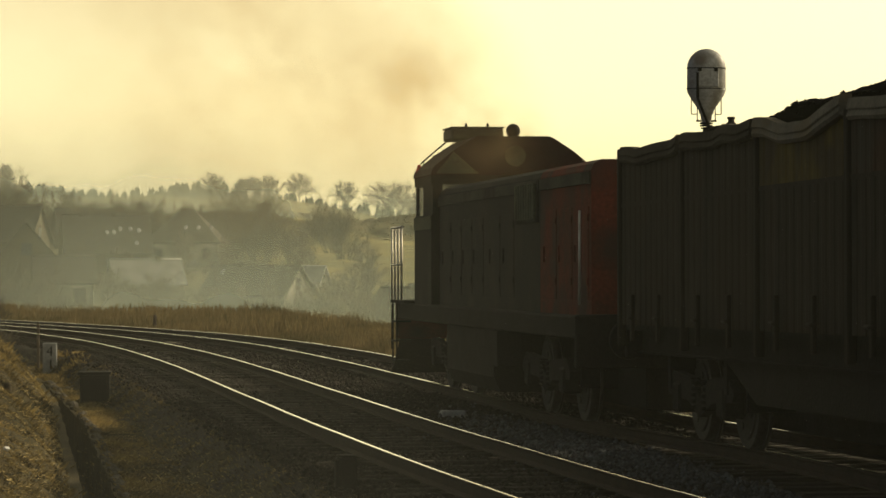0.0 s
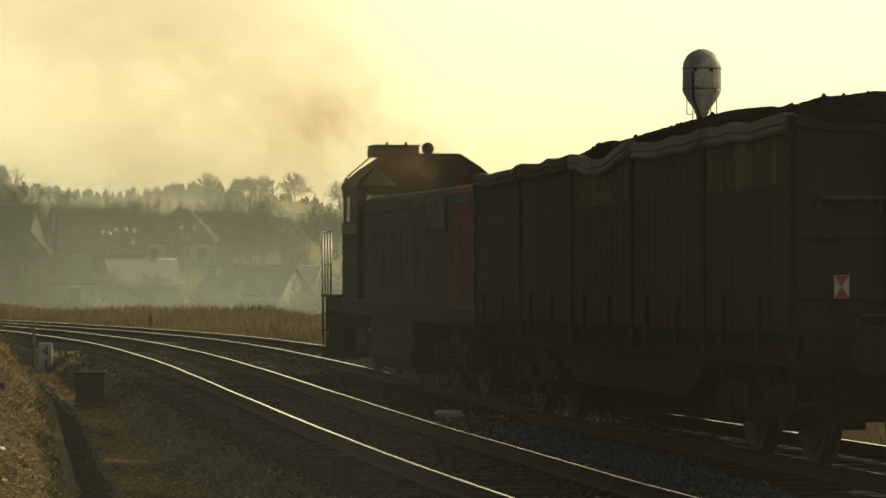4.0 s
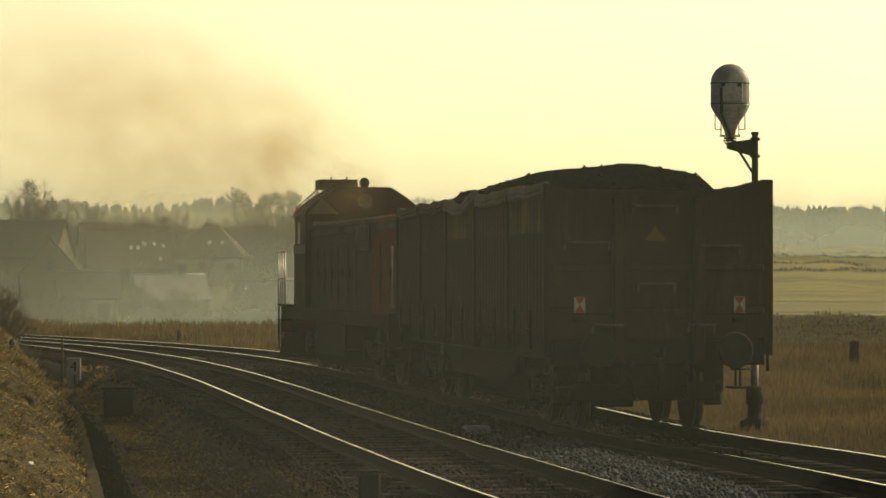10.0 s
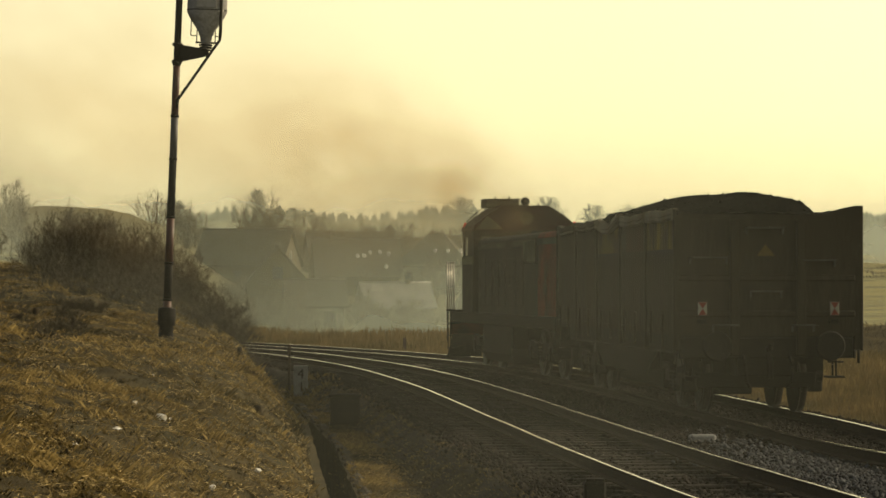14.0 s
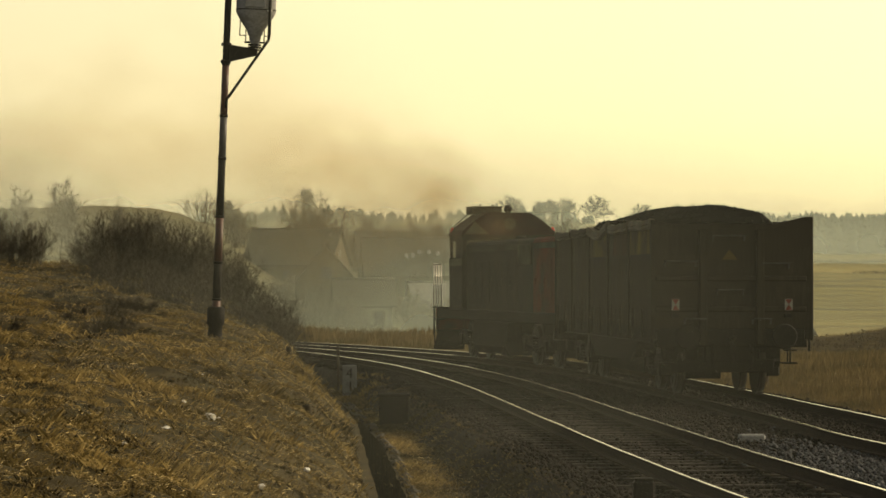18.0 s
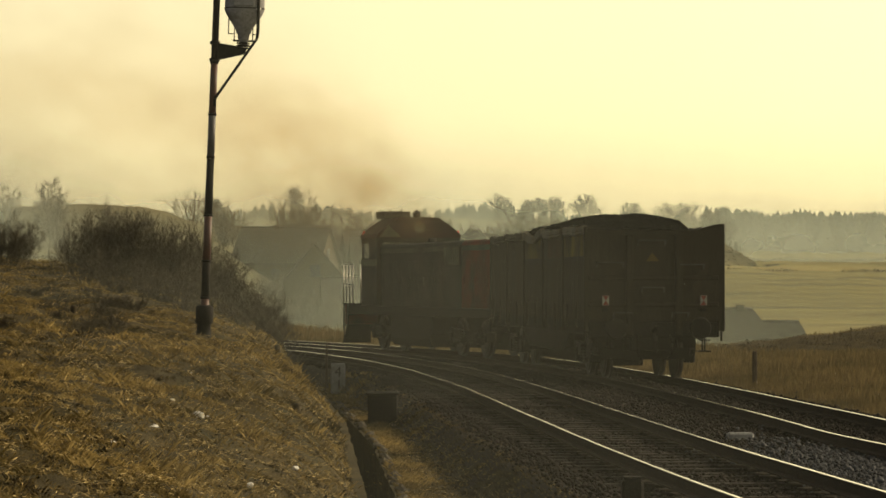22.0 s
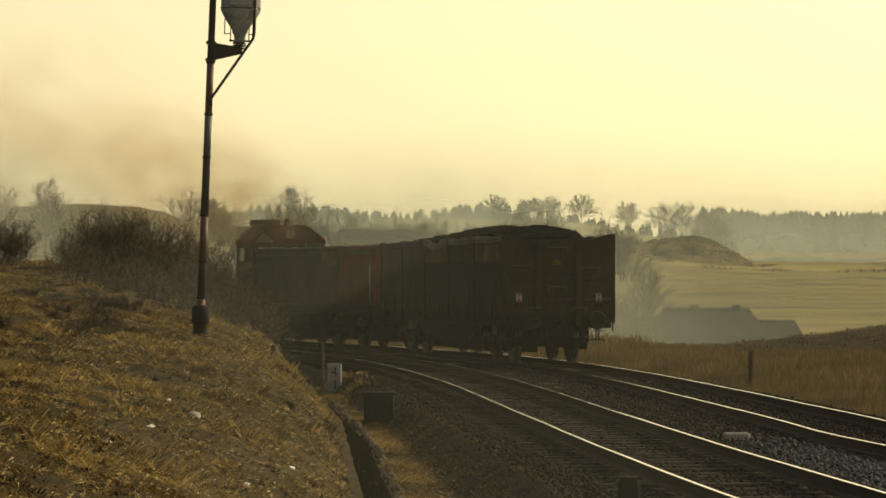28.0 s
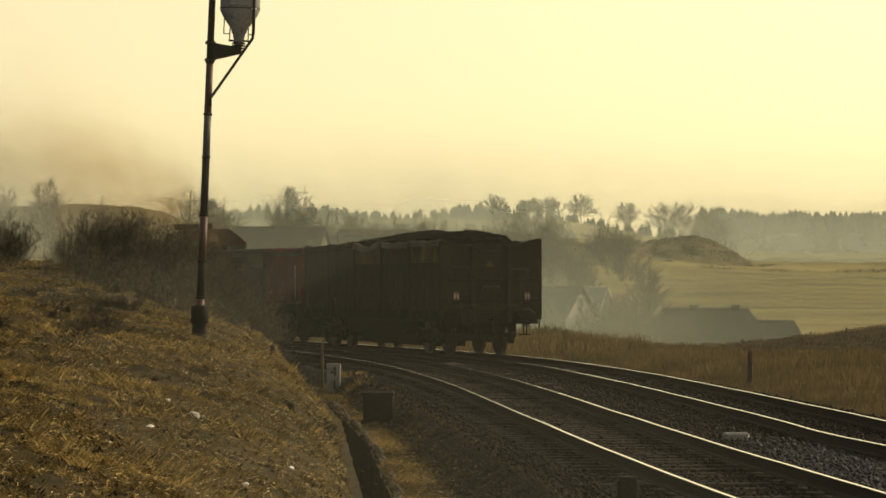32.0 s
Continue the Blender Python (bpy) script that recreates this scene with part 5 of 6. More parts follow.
        for z in (.35, .68, 1.0):
            box(bm, s * 1.32 - .15, s * 1.32 + .12, F - .55, F - .1, z, z + .03)
        for y in (F - .57, F - .1):
            box(bm, s * 1.44 - .012, s * 1.44 + .012, y, y + .03, .35, 1.32)
        rod(bm, (s * 1.45, F - .06, .55), (s * 1.45, F - .06, 1.3), 0.018)
        part("steps", bm, M_STEEL, root)
    for s in (-1, 1):
        bm = bmesh.new()
        vs = [bm.verts.new(p) for p in ((s * .55, F + .05, .72), (s * 1.3, F + .05, .72), (s * 1.42, F + .22, .14), (s * .5, F + .3, .14))]
        v2 = [bm.verts.new(v.co + Vector((0, .04, 0))) for v in vs]
        bm.faces.new(vs), bm.faces.new(v2[::-1])
        for k in range(4):
            bm.faces.new((vs[k], v2[k], v2[(k + 1) % 4], vs[(k + 1) % 4]))
        bmesh.ops.recalc_face_normals(bm, faces=bm.faces)
        part("guard_plough", bm, M_STEEL, root)
    part("short_nose", rounded_hull(bmesh.new(), hood_prof(2.35, .85), 12.97, 13.8), M_LOCO, root)
    part("fuel_tank", rounded_hull(bmesh.new(), [(-1.2, .2), (1.2, .2), (1.3, .4), (1.3, 1.04), (-1.3, 1.04), (-1.3, .4)], 5.2, 9.4), M_STEEL, root)
    # sill boxes reach down low, a dark fill for the shade under the frame
    part("centre_sill", box(box(bmesh.new(), -.5, .5, -.7, 5.19, .22, 1.04, .02), -.5, .5, 9.41, 14.0, .22, 1.04, .02), M_STEEL, root)
    for s in (-1, 1):
        part("battery_box", box(bmesh.new(), s * 1.16 - .18, s * 1.16 + .18, 4.7, 5.15, .55, 1.04, 0.02), M_STEEL, root)
    sets = []
    for yb in LOCO_BOGIES:
        bogie(root, yb, 2.4, R_LOCO)
        sets += [(wheelset(root, yb + k, R_LOCO), yb + k) for k in (-1.2, 1.2)]
    return root, sets


COAL_WAGON, WAGON_SETS = wagon()
COAL = coal()
LOCO, LOCO_SETS = loco()
# ---------------------------------------------------------------- lineside things


def signal(x, y, z, top, head_z, head_dx, lean, bands, label):
    """A mast with a bracket arm that carries a long lamp housing, seen from behind."""
    root = tagged(new("railway_signal"), label, "signal", "signals beside the line")
    root.matrix_basis = pose(x, y, z, 0, lean, 0)
    H = top - z
    z0 = .35
    for i, (h1, m) in enumerate(bands):
        bm = bmesh.new()
        r0 = .068 - .014 * z0 / H
        r1 = .068 - .014 * h1 / H
        rod(bm, (0, 0, z0), (0, 0, h1), r0, r1, seg=14)
        part("mast_band", bm, m, root)
        part("mast_collar", rod(bmesh.new(), (0, 0, h1 - .02), (0, 0, h1 + .02), r1 + .012, seg=14), M_STEEL, root)
        z0 = h1
    bm = bmesh.new()
    lathe(bm, ((.25, -.1), (.25, .05), (.125, .09), (.11, .32), (.145, .34), (.145, .60), (.085, .63)), seg=16)
    part("mast_foot", bm, M_STEEL, root)
    bm = bmesh.new()
    for k in range(6):
        a = k * math.pi / 3
        rod(bm, (math.cos(a) * .145, math.sin(a) * .145, .05), (math.cos(a) * .145, math.sin(a) * .145, .10), .018, seg=6)
    part("foot_bolts", bm, M_STEEL, root)
    hz = head_z - z                      # underside of the housing
    s = 1 if head_dx > 0 else -1
    # bracket arm, deeper at the mast
    bm = bmesh.new()
    d = abs(head_dx)
    a = [(.05, hz - .34), (d + .05, hz - .22), (d + .05, hz - .12), (.05, hz - .06)]
    v1 = [bm.verts.new((s * px, -.05, pz)) for px, pz in a]
    v2 = [bm.verts.new((s * px, .05, pz)) for px, pz in a]
    bm.faces.new(v1), bm.faces.new(v2[::-1])
    for k in range(4):
        bm.faces.new((v1[k], v2[k], v2[(k + 1) % 4], v1[(k + 1) % 4]))
    bmesh.ops.recalc_face_normals(bm, faces=bm.faces)
    part("bracket_arm", bm, M_STEEL, root)
    for zz in (hz - .34, hz - .06):
        part("arm_clamp", rod(bmesh.new(), (0, 0, zz - .025), (0, 0, zz + .025), .085, seg=14), M_STEEL, root)
    # housing: capsule that narrows to a neck
    r = .325
    prof = [(.06, -.1), (.075, 0), (.09, .02), (.10, .10), (.12, .11), (.13, .17), (.24, .33), (.285, .40), (r, .48), (r, .86)]
    prof += [(r * math.cos(a), .86 + r * math.sin(a)) for a in np.linspace(.15, 1.48, 9)]
    head = part("lamp_housing", lathe(bmesh.new(), prof, (head_dx, 0, hz), 28, squash=.62), M_GREYP, root, "grey rounded lamp housing seen from behind")
    bm = bmesh.new()
    for zz in (.52, .86):
        n = 28
        for k in range(n):
            a0, a1 = 2 * math.pi * k / n, 2 * math.pi * (k + 1) / n
            rod(bm, (head_dx + math.cos(a0) * (r + .002), math.sin(a0) * (r + .002) * .62, hz + zz), (head_dx + math.cos(a1) * (r + .002), math.sin(a1) * (r + .002) * .62, hz + zz), .009, seg=5)
    part("seam", bm, M_STEEL, head)
    bm = bmesh.new()
    box(bm, head_dx - .17, head_dx + .17, -.215, -.17, hz + .55, hz + .84, .01)
    part("back_door", bm, M_GREYP, head)
    for px in (-.15, .12):
        part("hinge", box(bmesh.new(), head_dx + px - .03, head_dx + px + .03, -.225, -.19, hz + .80, hz + .86), M_STEEL, head)
    bm = bmesh.new()
    rod(bm, (head_dx + .2, -.19, hz + .5), (head_dx + .28, -.16, hz + .51), .012, seg=6)
    part("latch", bm, M_WHITEP, head)
    bm = bmesh.new()
    for q in (-1, 1):
        rod(bm, (head_dx + q * .25, 0, hz + .36), (head_dx + q * .25, 0, hz + .10), .009, seg=6)
        rod(bm, (head_dx + q * .25, 0, hz + .10), (head_dx + q * .15, 0, hz + .10), .009, seg=6)
        rod(bm, (head_dx + q * .15, 0, hz + .24), (head_dx + q * .15, 0, hz - .02), .009, seg=6)
        rod(bm, (head_dx + q * .17, 0, hz - .01), (head_dx, 0, hz - .01), .018, seg=6)
    part("cable_guard", bm, M_STEEL, root)
    for zz in (-.05, -.09, -.13):
        part("neck_flange", rod(bmesh.new(), (head_dx, 0, hz + zz - .012), (head_dx, 0, hz + zz + .012), .11 if zz > -.1 else .09, seg=14), M_STEEL, root)
    # conduit from the housing down to the mast
    bm = bmesh.new()
    if s < 0:
        pts = [(head_dx - .18, -.2, hz + .78), (head_dx - .18, -.2, hz + .35), (head_dx + .02, -.14, hz - .1), (-.05, -.06, hz - .62)]
    else:
        pts = [(head_dx + .24, -.18, hz + .75), (head_dx + .24, -.18, hz + .03), (.04, -.07, hz - .97), (.04, -.07, hz - 1.1)]
    for p, q in zip(pts, pts[1:]):
        rod(bm, p, q, .024, seg=8)
    part("conduit", bm, M_STEEL, root)
    return root


signal(9.40, 48, -.45, 4.37, 4.33, -.42, 0.15,
       [(1.1, M_MASTGREY), (1.9, M_MASTRED), (2.75, M_MASTGREY), (3.55, M_MASTRED), (4.82, M_STEEL)], "grey signal on a banded mast beside the loaded track")
signal(-3.99, 48, 1.0, 7.2, 5.98, .46, 2.2,
       [(.75, M_MASTRED), (1.35, M_STEEL), (2.1, M_MASTRED), (3.05, M_STEEL), (3.75, M_MASTGREY), (4.6, M_MASTRED), (6.15, M_STEEL)], "leaning grey signal on a banded mast on the bank")


def digits(root, txt, x, y, z, size, mtl):
    c = bpy.data.curves.new("digit", "FONT")
    c.body, c.size, c.align_x, c.extrude = txt, size, "CENTER", .003
    c.materials.append(mtl)
    ob = new("digit", c)
    ob.parent = root
    ob.matrix_basis = pose(x, y, z, 90, 0, 0)


def distance_post():
    x, y = -2.53, 68.0
    z = float(land_z(np.array([x]), np.array([y]))[0])
    root = tagged(new("distance_post"), "white concrete distance post with black figures 4 and 1", "distance post")
    root.location = (x, y, z - .08)
    part("slab", box(bmesh.new(), -.165, .165, -.05, .05, 0, .80, .02), M_SLAB, root)
    digits(root, "4", 0, -.056, .50, .32, M_BLACK)
    digits(root, "1", .02, -.056, .20, .32, M_BLACK)


def cable_box():
    x, y = -1.19, 54.0
    z = float(land_z(np.array([x]), np.array([y]))[0])
    root = tagged(new("cable_box"), "low dark steel cable cabinet with a sloping lid", "cabinet")
    root.location = (x, y, z - .03)
    part("body", box(bmesh.new(), -.27, .27, -.2, .2, 0, .56, .015), M_STEEL, root)
    bm = bmesh.new()
    box(bm, -.30, .30, -.23, .23, .56, .61, .012)
    part("lid", bm, M_STEEL, root)
    part("door", box(bmesh.new(), -.22, .22, -.212, -.198, .08, .50, .004), M_STEEL, root)
    part("plinth", box(bmesh.new(), -.31, .31, -.24, .24, -.12, .02, .01), M_CONCRETE, root)


def post(name, label, x, y, h, w, m, sink=.1, tilt=0.0):
    z = float(land_z(np.array([x]), np.array([y]))[0])
    root = tagged(new(name), label, "post")
    root.matrix_basis = pose(x, y, z - sink, 0, tilt, 0)
    bm = bmesh.new()
    box(bm, -w / 2, w / 2, -w / 2, w / 2, 0, h + sink, w * .12)
    part("shaft", bm, m, root)
    part("cap", box(bmesh.new(), -w * .42, w * .42, -w * .42, w * .42, h + sink, h + sink + .02, .004), m, root)
    return root


distance_post()
cable_box()
post("wooden_stake", "weathered wooden stake in the brown grass", 7.21, 69, .85, .11, M_WOOD)
post("wooden_stake", "weathered wooden stake beyond the tracks", -.2, 100, .75, .12, M_WOOD, tilt=1)
post("wooden_stake", "thin dark stake beside the distance post", -2.82, 68.6, 1.15, .06, M_WOOD)
post("wooden_stake", "stubby dark post standing in dead grass", 17.3, 75, .75, .24, M_WOOD, tilt=2)
for fx, fy, fh in ((26.8, 200, 2.4), (35.0, 150, 2.3), (31.0, 170, 2.2)):
    post("fence_pole", "thin leaning fence pole out on the field", fx, fy, fh, .07, M_WOOD, tilt=1.5)
post("iron_stub", "short thick iron stub beside the rail", 1.76, 28, .36, .21, M_STEEL)


def marker_block():
    root = tagged(new("marker_block"), "low whitewashed concrete block between the tracks", "marker")
    root.matrix_basis = pose(4.03, 40.5, -.24, 0, 0, 6)
    bm = bmesh.new()
    box(bm, -.18, .18, -.1, .1, 0, .17, .025)
    part("slab", bm, M_SLAB, root)
    part("whitewash", box(bmesh.new(), -.15, .15, -.104, -.09, .03, .14, .004), M_SLAB, root)


marker_block()


def litter(px, py, r, seed, label):
    rng = random.Random(seed)
    z = float(land_z(np.array([px]), np.array([py]))[0])
    bm = bmesh.new()
    bmesh.ops.create_icosphere(bm, subdivisions=2, radius=r)
    for v in bm.verts:
        v.co *= 1 + .5 * noise.noise(v.co * 2.2 / r + Vector((seed, 0, 0)))
        v.co.z *= .75
    ob = part("litter", bm, M_WHITEP, None)
    ob.location = (px, py, z + r * .45)
    tagged(ob, label, "litter", "litter on the bank")


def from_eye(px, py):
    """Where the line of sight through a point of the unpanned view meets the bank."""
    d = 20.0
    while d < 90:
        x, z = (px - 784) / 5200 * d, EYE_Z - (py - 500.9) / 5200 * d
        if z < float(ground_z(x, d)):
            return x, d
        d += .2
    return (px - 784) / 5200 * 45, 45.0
# ---------------------------------------------------------------- the village in the valley, far wood, hedges


def house(x, y, turn, length, width, wall_h, roof_h, m_wall, m_roof, label, hip=0.0, skylights=(), chimneys=(.3,), windows=True, z=None):
    """A gabled or hipped house: ridge along its own X, front towards -Y."""
    z = float(ground_z(x, y)) - .2 if z is None else z
    root = tagged(new("house"), label, "house", "village houses")
    root.matrix_basis = pose(x, y, z, 0, 0, turn)
    a, b, h = length / 2, width / 2, wall_h + .2
    bm = bmesh.new()
    box(bm, -a, a, -b, b, 0, h)
    if not hip:
        for s in (-1, 1):
            v = [bm.verts.new(p) for p in ((s * a, -b, h), (s * a, b, h), (s * a, 0, h + roof_h - .1), (s * (a - .2), -b, h), (s * (a - .2), b, h), (s * (a - .2), 0, h + roof_h - .1))]
            bm.faces.new(v[:3]), bm.faces.new(v[3:][::-1]), bm.faces.new((v[0], v[3], v[5], v[2])), bm.faces.new((v[1], v[2], v[5], v[4]))
        bmesh.ops.recalc_face_normals(bm, faces=bm.faces)
    part("wall", bm, m_wall, root)
    roof = None
    e = .35
    for s in (-1, 1):
        bm = bmesh.new()
        drop = roof_h * e / b
        lo = [(-a - e, s * (b + e), h - drop), (a + e, s * (b + e), h - drop), (a + e - hip, 0, h + roof_h), (-a - e + hip, 0, h + roof_h)]
        v = [bm.verts.new(p) for p in lo] + [bm.verts.new((p[0], p[1], p[2] + .16)) for p in lo]
        for q in ((0, 1, 2, 3), (7, 6, 5, 4), (0, 4, 5, 1), (1, 5, 6, 2), (2, 6, 7, 3), (3, 7, 4, 0)):
            bm.faces.new([v[i] for i in q])
        bmesh.ops.recalc_face_normals(bm, faces=bm.faces)
        slope = part("roof", bm, m_roof, root)
        if s < 0:
            roof = slope
    if hip:
        for s in (-1, 1):
            bm = bmesh.new()
            drop = roof_h * e / b
            t = [(s * (a + e), -b - e, h - drop), (s * (a + e), b + e, h - drop), (s * (a + e - hip), 0, h + roof_h)]
            v = [bm.verts.new(p) for p in t] + [bm.verts.new((p[0], p[1], p[2] + .16)) for p in t]
            for q in ((0, 1, 2), (5, 4, 3), (0, 3, 4, 1), (1, 4, 5, 2), (2, 5, 3, 0)):
                bm.faces.new([v[i] for i in q])
            bmesh.ops.recalc_face_normals(bm, faces=bm.faces)
            part("roof_end", bm, m_roof, root)
    part("ridge_cap", rod(bmesh.new(), (-a - e + hip, 0, h + roof_h + .1), (a + e - hip, 0, h + roof_h + .1), .13, seg=8), m_roof, root)
    for f in chimneys:
        cx = -a + length * f
        c = part("chimney", box(bmesh.new(), cx - .24, cx + .24, -.24, .24, h + roof_h * .6, h + roof_h + .32, .03), M_WALL2, root)
        part("chimney_cap", box(bmesh.new(), cx - .29, cx + .29, -.29, .29, h + roof_h + .32, h + roof_h + .38, .02), M_WALL2, c)
    ang = math.atan2(roof_h, b)
    for f, g in skylights:
        cx = -a + length * f
        yy, zz = -b * (1 - g), h + roof_h * g
        ob = part("skylight", box(bmesh.new(), -.20, .20, -.34, .34, .14, .22, .02), M_SKYGLASS, root, "roof window that mirrors the sky")
        ob.matrix_basis = Matrix.Translation((cx, yy, zz)) @ Matrix.Rotation(ang, 4, "X")
    if windows:
        k = max(2, int(length / 2.6))
        for i in range(k):
            cx = -a + length * (i + .5) / k
            w = part("window", box(bmesh.new(), cx - .5, cx + .5, -b - .03, -b + .02, .95, 2.15, .01), M_WALL2, root)
            part("pane", box(bmesh.new(), cx - .41, cx + .41, -b - .045, -b - .032, 1.04, 2.06), M_PANE, w)
        for s in (-1, 1):
            for zz in ((.95,) if roof_h < 2 else (.95, h + .25)):
                x0, x1 = sorted((s * a - .02, s * (a + .03)))
                w = part("window", box(bmesh.new(), x0, x1, -.5, .5, zz, zz + 1.15, .01), M_WALL2, root)
                x0, x1 = sorted((s * (a + .032), s * (a + .045)))
                part("pane", box(bmesh.new(), x0, x1, -.41, .41, zz + .09, zz + 1.06), M_PANE, w)
    return root


house(8.6, 262, -28, 8.0, 6.0, 2.6, 2.3, M_WALL, M_ROOF, "white gabled cottage with a dark roof behind dead reeds", skylights=((.12, .75),), z=-3.6)
house(-10.7, 236, 93.6, 8.0, 4.9, 3.9, 2.9, M_WALL2, M_ROOF, "steep-gabled house with a dark roof in the haze", chimneys=(.5,), z=-2.0)
house(-7.4, 228, 5, 4.2, 4.2, 2.5, 1.8, M_WALL, M_ROOF, "small white-walled annexe beside a steep gable", chimneys=(), z=-2.2)
house(-6.1, 330, 6, 9.2, 8, 2.4, 4.0, M_WALL2, M_ROOF, "long dark-roofed house with a row of roof windows", skylights=((.50, .5), (.58, .5), (.66, .6), (.78, .6), (.88, .55), (.84, .2)), chimneys=(.2, .6), z=.5)
house(3.0, 335, -8, 8, 8, 2.8, 3.5, M_WALL, M_ROOF, "pyramid-roofed house with three roof windows", hip=3.6, skylights=((.52, .4), (.70, .4), (.88, .4)), chimneys=(.45,), z=1.3)
house(15.7, 176, -4, 8.2, 6.5, 2.3, 2.2, M_WALL2, M_ROOF, "long low barn with a dark hipped roof", hip=1.9, chimneys=(.42, .72), windows=False, z=-4.4)
house(19.6, 177, -4, 4.4, 5.5, 2.1, 1.75, M_WALL2, M_ROOF, "low lean-to barn with a dark roof", hip=1.0, chimneys=(), windows=False, z=-4.5)
house(13.4, 300, -20, 6.5, 5, 2.4, 2.0, M_WALL, M_ROOF2, "small white outhouse with a sheet roof", chimneys=(), z=-3.2)
house(-1.5, 290, 12, 6.5, 5.5, 2.3, 2.2, M_WALL, M_ROOF2, "low white house half hidden by shrubs", chimneys=(.7,), z=-2.6)
house(-16.5, 300, -15, 9, 7, 2.6, 3.4, M_WALL2, M_ROOF, "dark-roofed farmhouse in the haze", chimneys=(.4,))
house(9.0, 390, 0, 8, 7, 2.6, 3.0, M_WALL2, M_ROOF, "small brown-roofed house up the slope", chimneys=(.5,), z=2.5)
house(-9.5, 400, 10, 9, 7, 2.6, 3.2, M_WALL2, M_ROOF, "brown-roofed house up the slope", chimneys=(.3,), z=3.0)


def far_wood():
    """Conifers along the skyline, as one mass of jagged tiers."""
    rng = np.random.default_rng(21)
    P, Fc = [], []
    o = 0

    def fir(x, y, z, h):
        nonlocal o
        seg, tiers = 7, 6
        for k in range(tiers):
            f = k / tiers
            zb, zt = z + h * (.1 + .85 * f), z + h * min(1.0, .1 + .85 * (f + .34))
            r = h * .26 * (1 - f) ** .7 + .15
            a = rng.uniform(0, 6.28) + np.arange(seg) * 2 * np.pi / seg
            rr = r * rng.uniform(.55, 1.25, seg)
            ring = np.stack([x + np.cos(a) * rr, y + np.sin(a) * rr, zb + rng.normal(0, .03 * h, seg)], 1)
            P.append(ring), P.append(np.array([[x, y, zt]]))
            Fc.extend((o + i, o + (i + 1) % seg, o + seg) for i in range(seg))
            o += seg + 1
    for k in range(1100):        # the dark forest on the right-hand skyline
        b = rng.uniform(.088, .30)
        y = rng.uniform(880, 1010)
        x = b * y
        fir(x, y, float(ground_z(x, y)) - .5, rng.uniform(10.8, 13.9))
    for k in range(520):        # thin line along the ridge
        b = rng.uniform(-.16, .10)
        y = rng.uniform(845, 900)
        x = b * y
        fir(x, y, float(ground_z(x, y)) - .5, rng.uniform(2.2, 4.6) * (1 + .3 * math.sin(b * 90)))
    me = mesh_of("far_wood", np.concatenate(P), np.array(Fc), M_NEEDLE)
    tagged(new("far_wood", me), "dark conifer wood along the hazy skyline", "wood", kind="stuff")


def spoil_heap():
    """A long heap of old spoil on the field, ridged and gullied."""
    crest_x = (6, 12, 15.4, 22, 31, 37, 44, 48.5, 52.7, 56)
    crest_z = (2.0, 8.7, 10.0, 9.2, 9.2, 9.6, 10.6, 9.6, 7.2, 4.0)

    def zf(x, y):
        c = float(np.interp(x, crest_x, crest_z))
        f = abs(y - 532 - 5 * noise.noise(Vector((x * .1, 0, 0)))) / 24
        base = float(ground_z(x, y)) - .3
        return base + max(0, c - base) * max(0, 1 - f ** 1.3) + .8 * noise.noise(Vector((x * .22, y * .12, 1))) + .45 * noise.noise(Vector((x * .7, y * .4, 4)))
    ys = np.linspace(502, 562, 40)
    ob = grid_mesh("spoil_heap", lambda y: np.linspace(5, 58, 130), ys, 130, zf, M_SPOIL)
    tagged(ob, "long overgrown heap of brown spoil on the field", "earth heap")
    rng = np.random.default_rng(61)
    x, y = rng.uniform(6, 56, 5000), rng.uniform(504, 552, 5000)
    z = np.array([zf(a, b) for a, b in zip(x, y)])
    me = stones("heap_scrub", x, y, z, rng.uniform(.08, .26, len(x)), M_SPOIL, rng)
    tagged(new("heap_scrub", me), "dark tussocks and rubble on the heap", "scrub", kind="stuff")


def hedges():
    rng = np.random.default_rng(31)
    X, Y = [], []
    for y0, x0, x1, n, s in ((398, 60, 140, 2000, .8), (455, 40, 160, 3000, 1.0), (540, 30, 170, 3500, 1.2), (620, 20, 190, 5000, 1.6)):
        x = rng.uniform(x0, x1, n)
        X.append(x)
        Y.append(y0 + 3 * np.sin(x * .07) + rng.normal(0, s, n))
    x, y = np.concatenate(X), np.concatenate(Y)
    me = blades("field_hedges", x, y, .35 + .3 * rng.random(len(x)), .05, .7, M_SCRUB, rng)
    tagged(new("field_hedges", me), "thin dark field hedges and rough margins", "hedge", kind="stuff")


spoil_heap()
hedges()
far_wood()
# bare trees on the ridge
for px, h, seed, wide in ((.0175, 5.8, 1, .8), (.0365, 5.4, 2, .75), (.0470, 6.8, 3, .7), (.0625, 6.6, 4, .7), (.0755, 8.2, 5, .75), (.0825, 9.0, 6, .75), (.0895, 8.4, 7, .75), (.094, 7.0, 12, .7), (-.052, 7.5, 8, .42), (.031, 5.0, 9, .5), (-.079, 4.5, 10, .5), (.0275, 4.6, 11, .5)):
    bare_tree(px * 820, 820, h * 1.3, seed, wide * 1.05, depth=2, kids=2, r=.016, limbs_n=38, label="broad bare tree on the far ridge", group="trees on the ridge", fine=.042, trunk=.2)
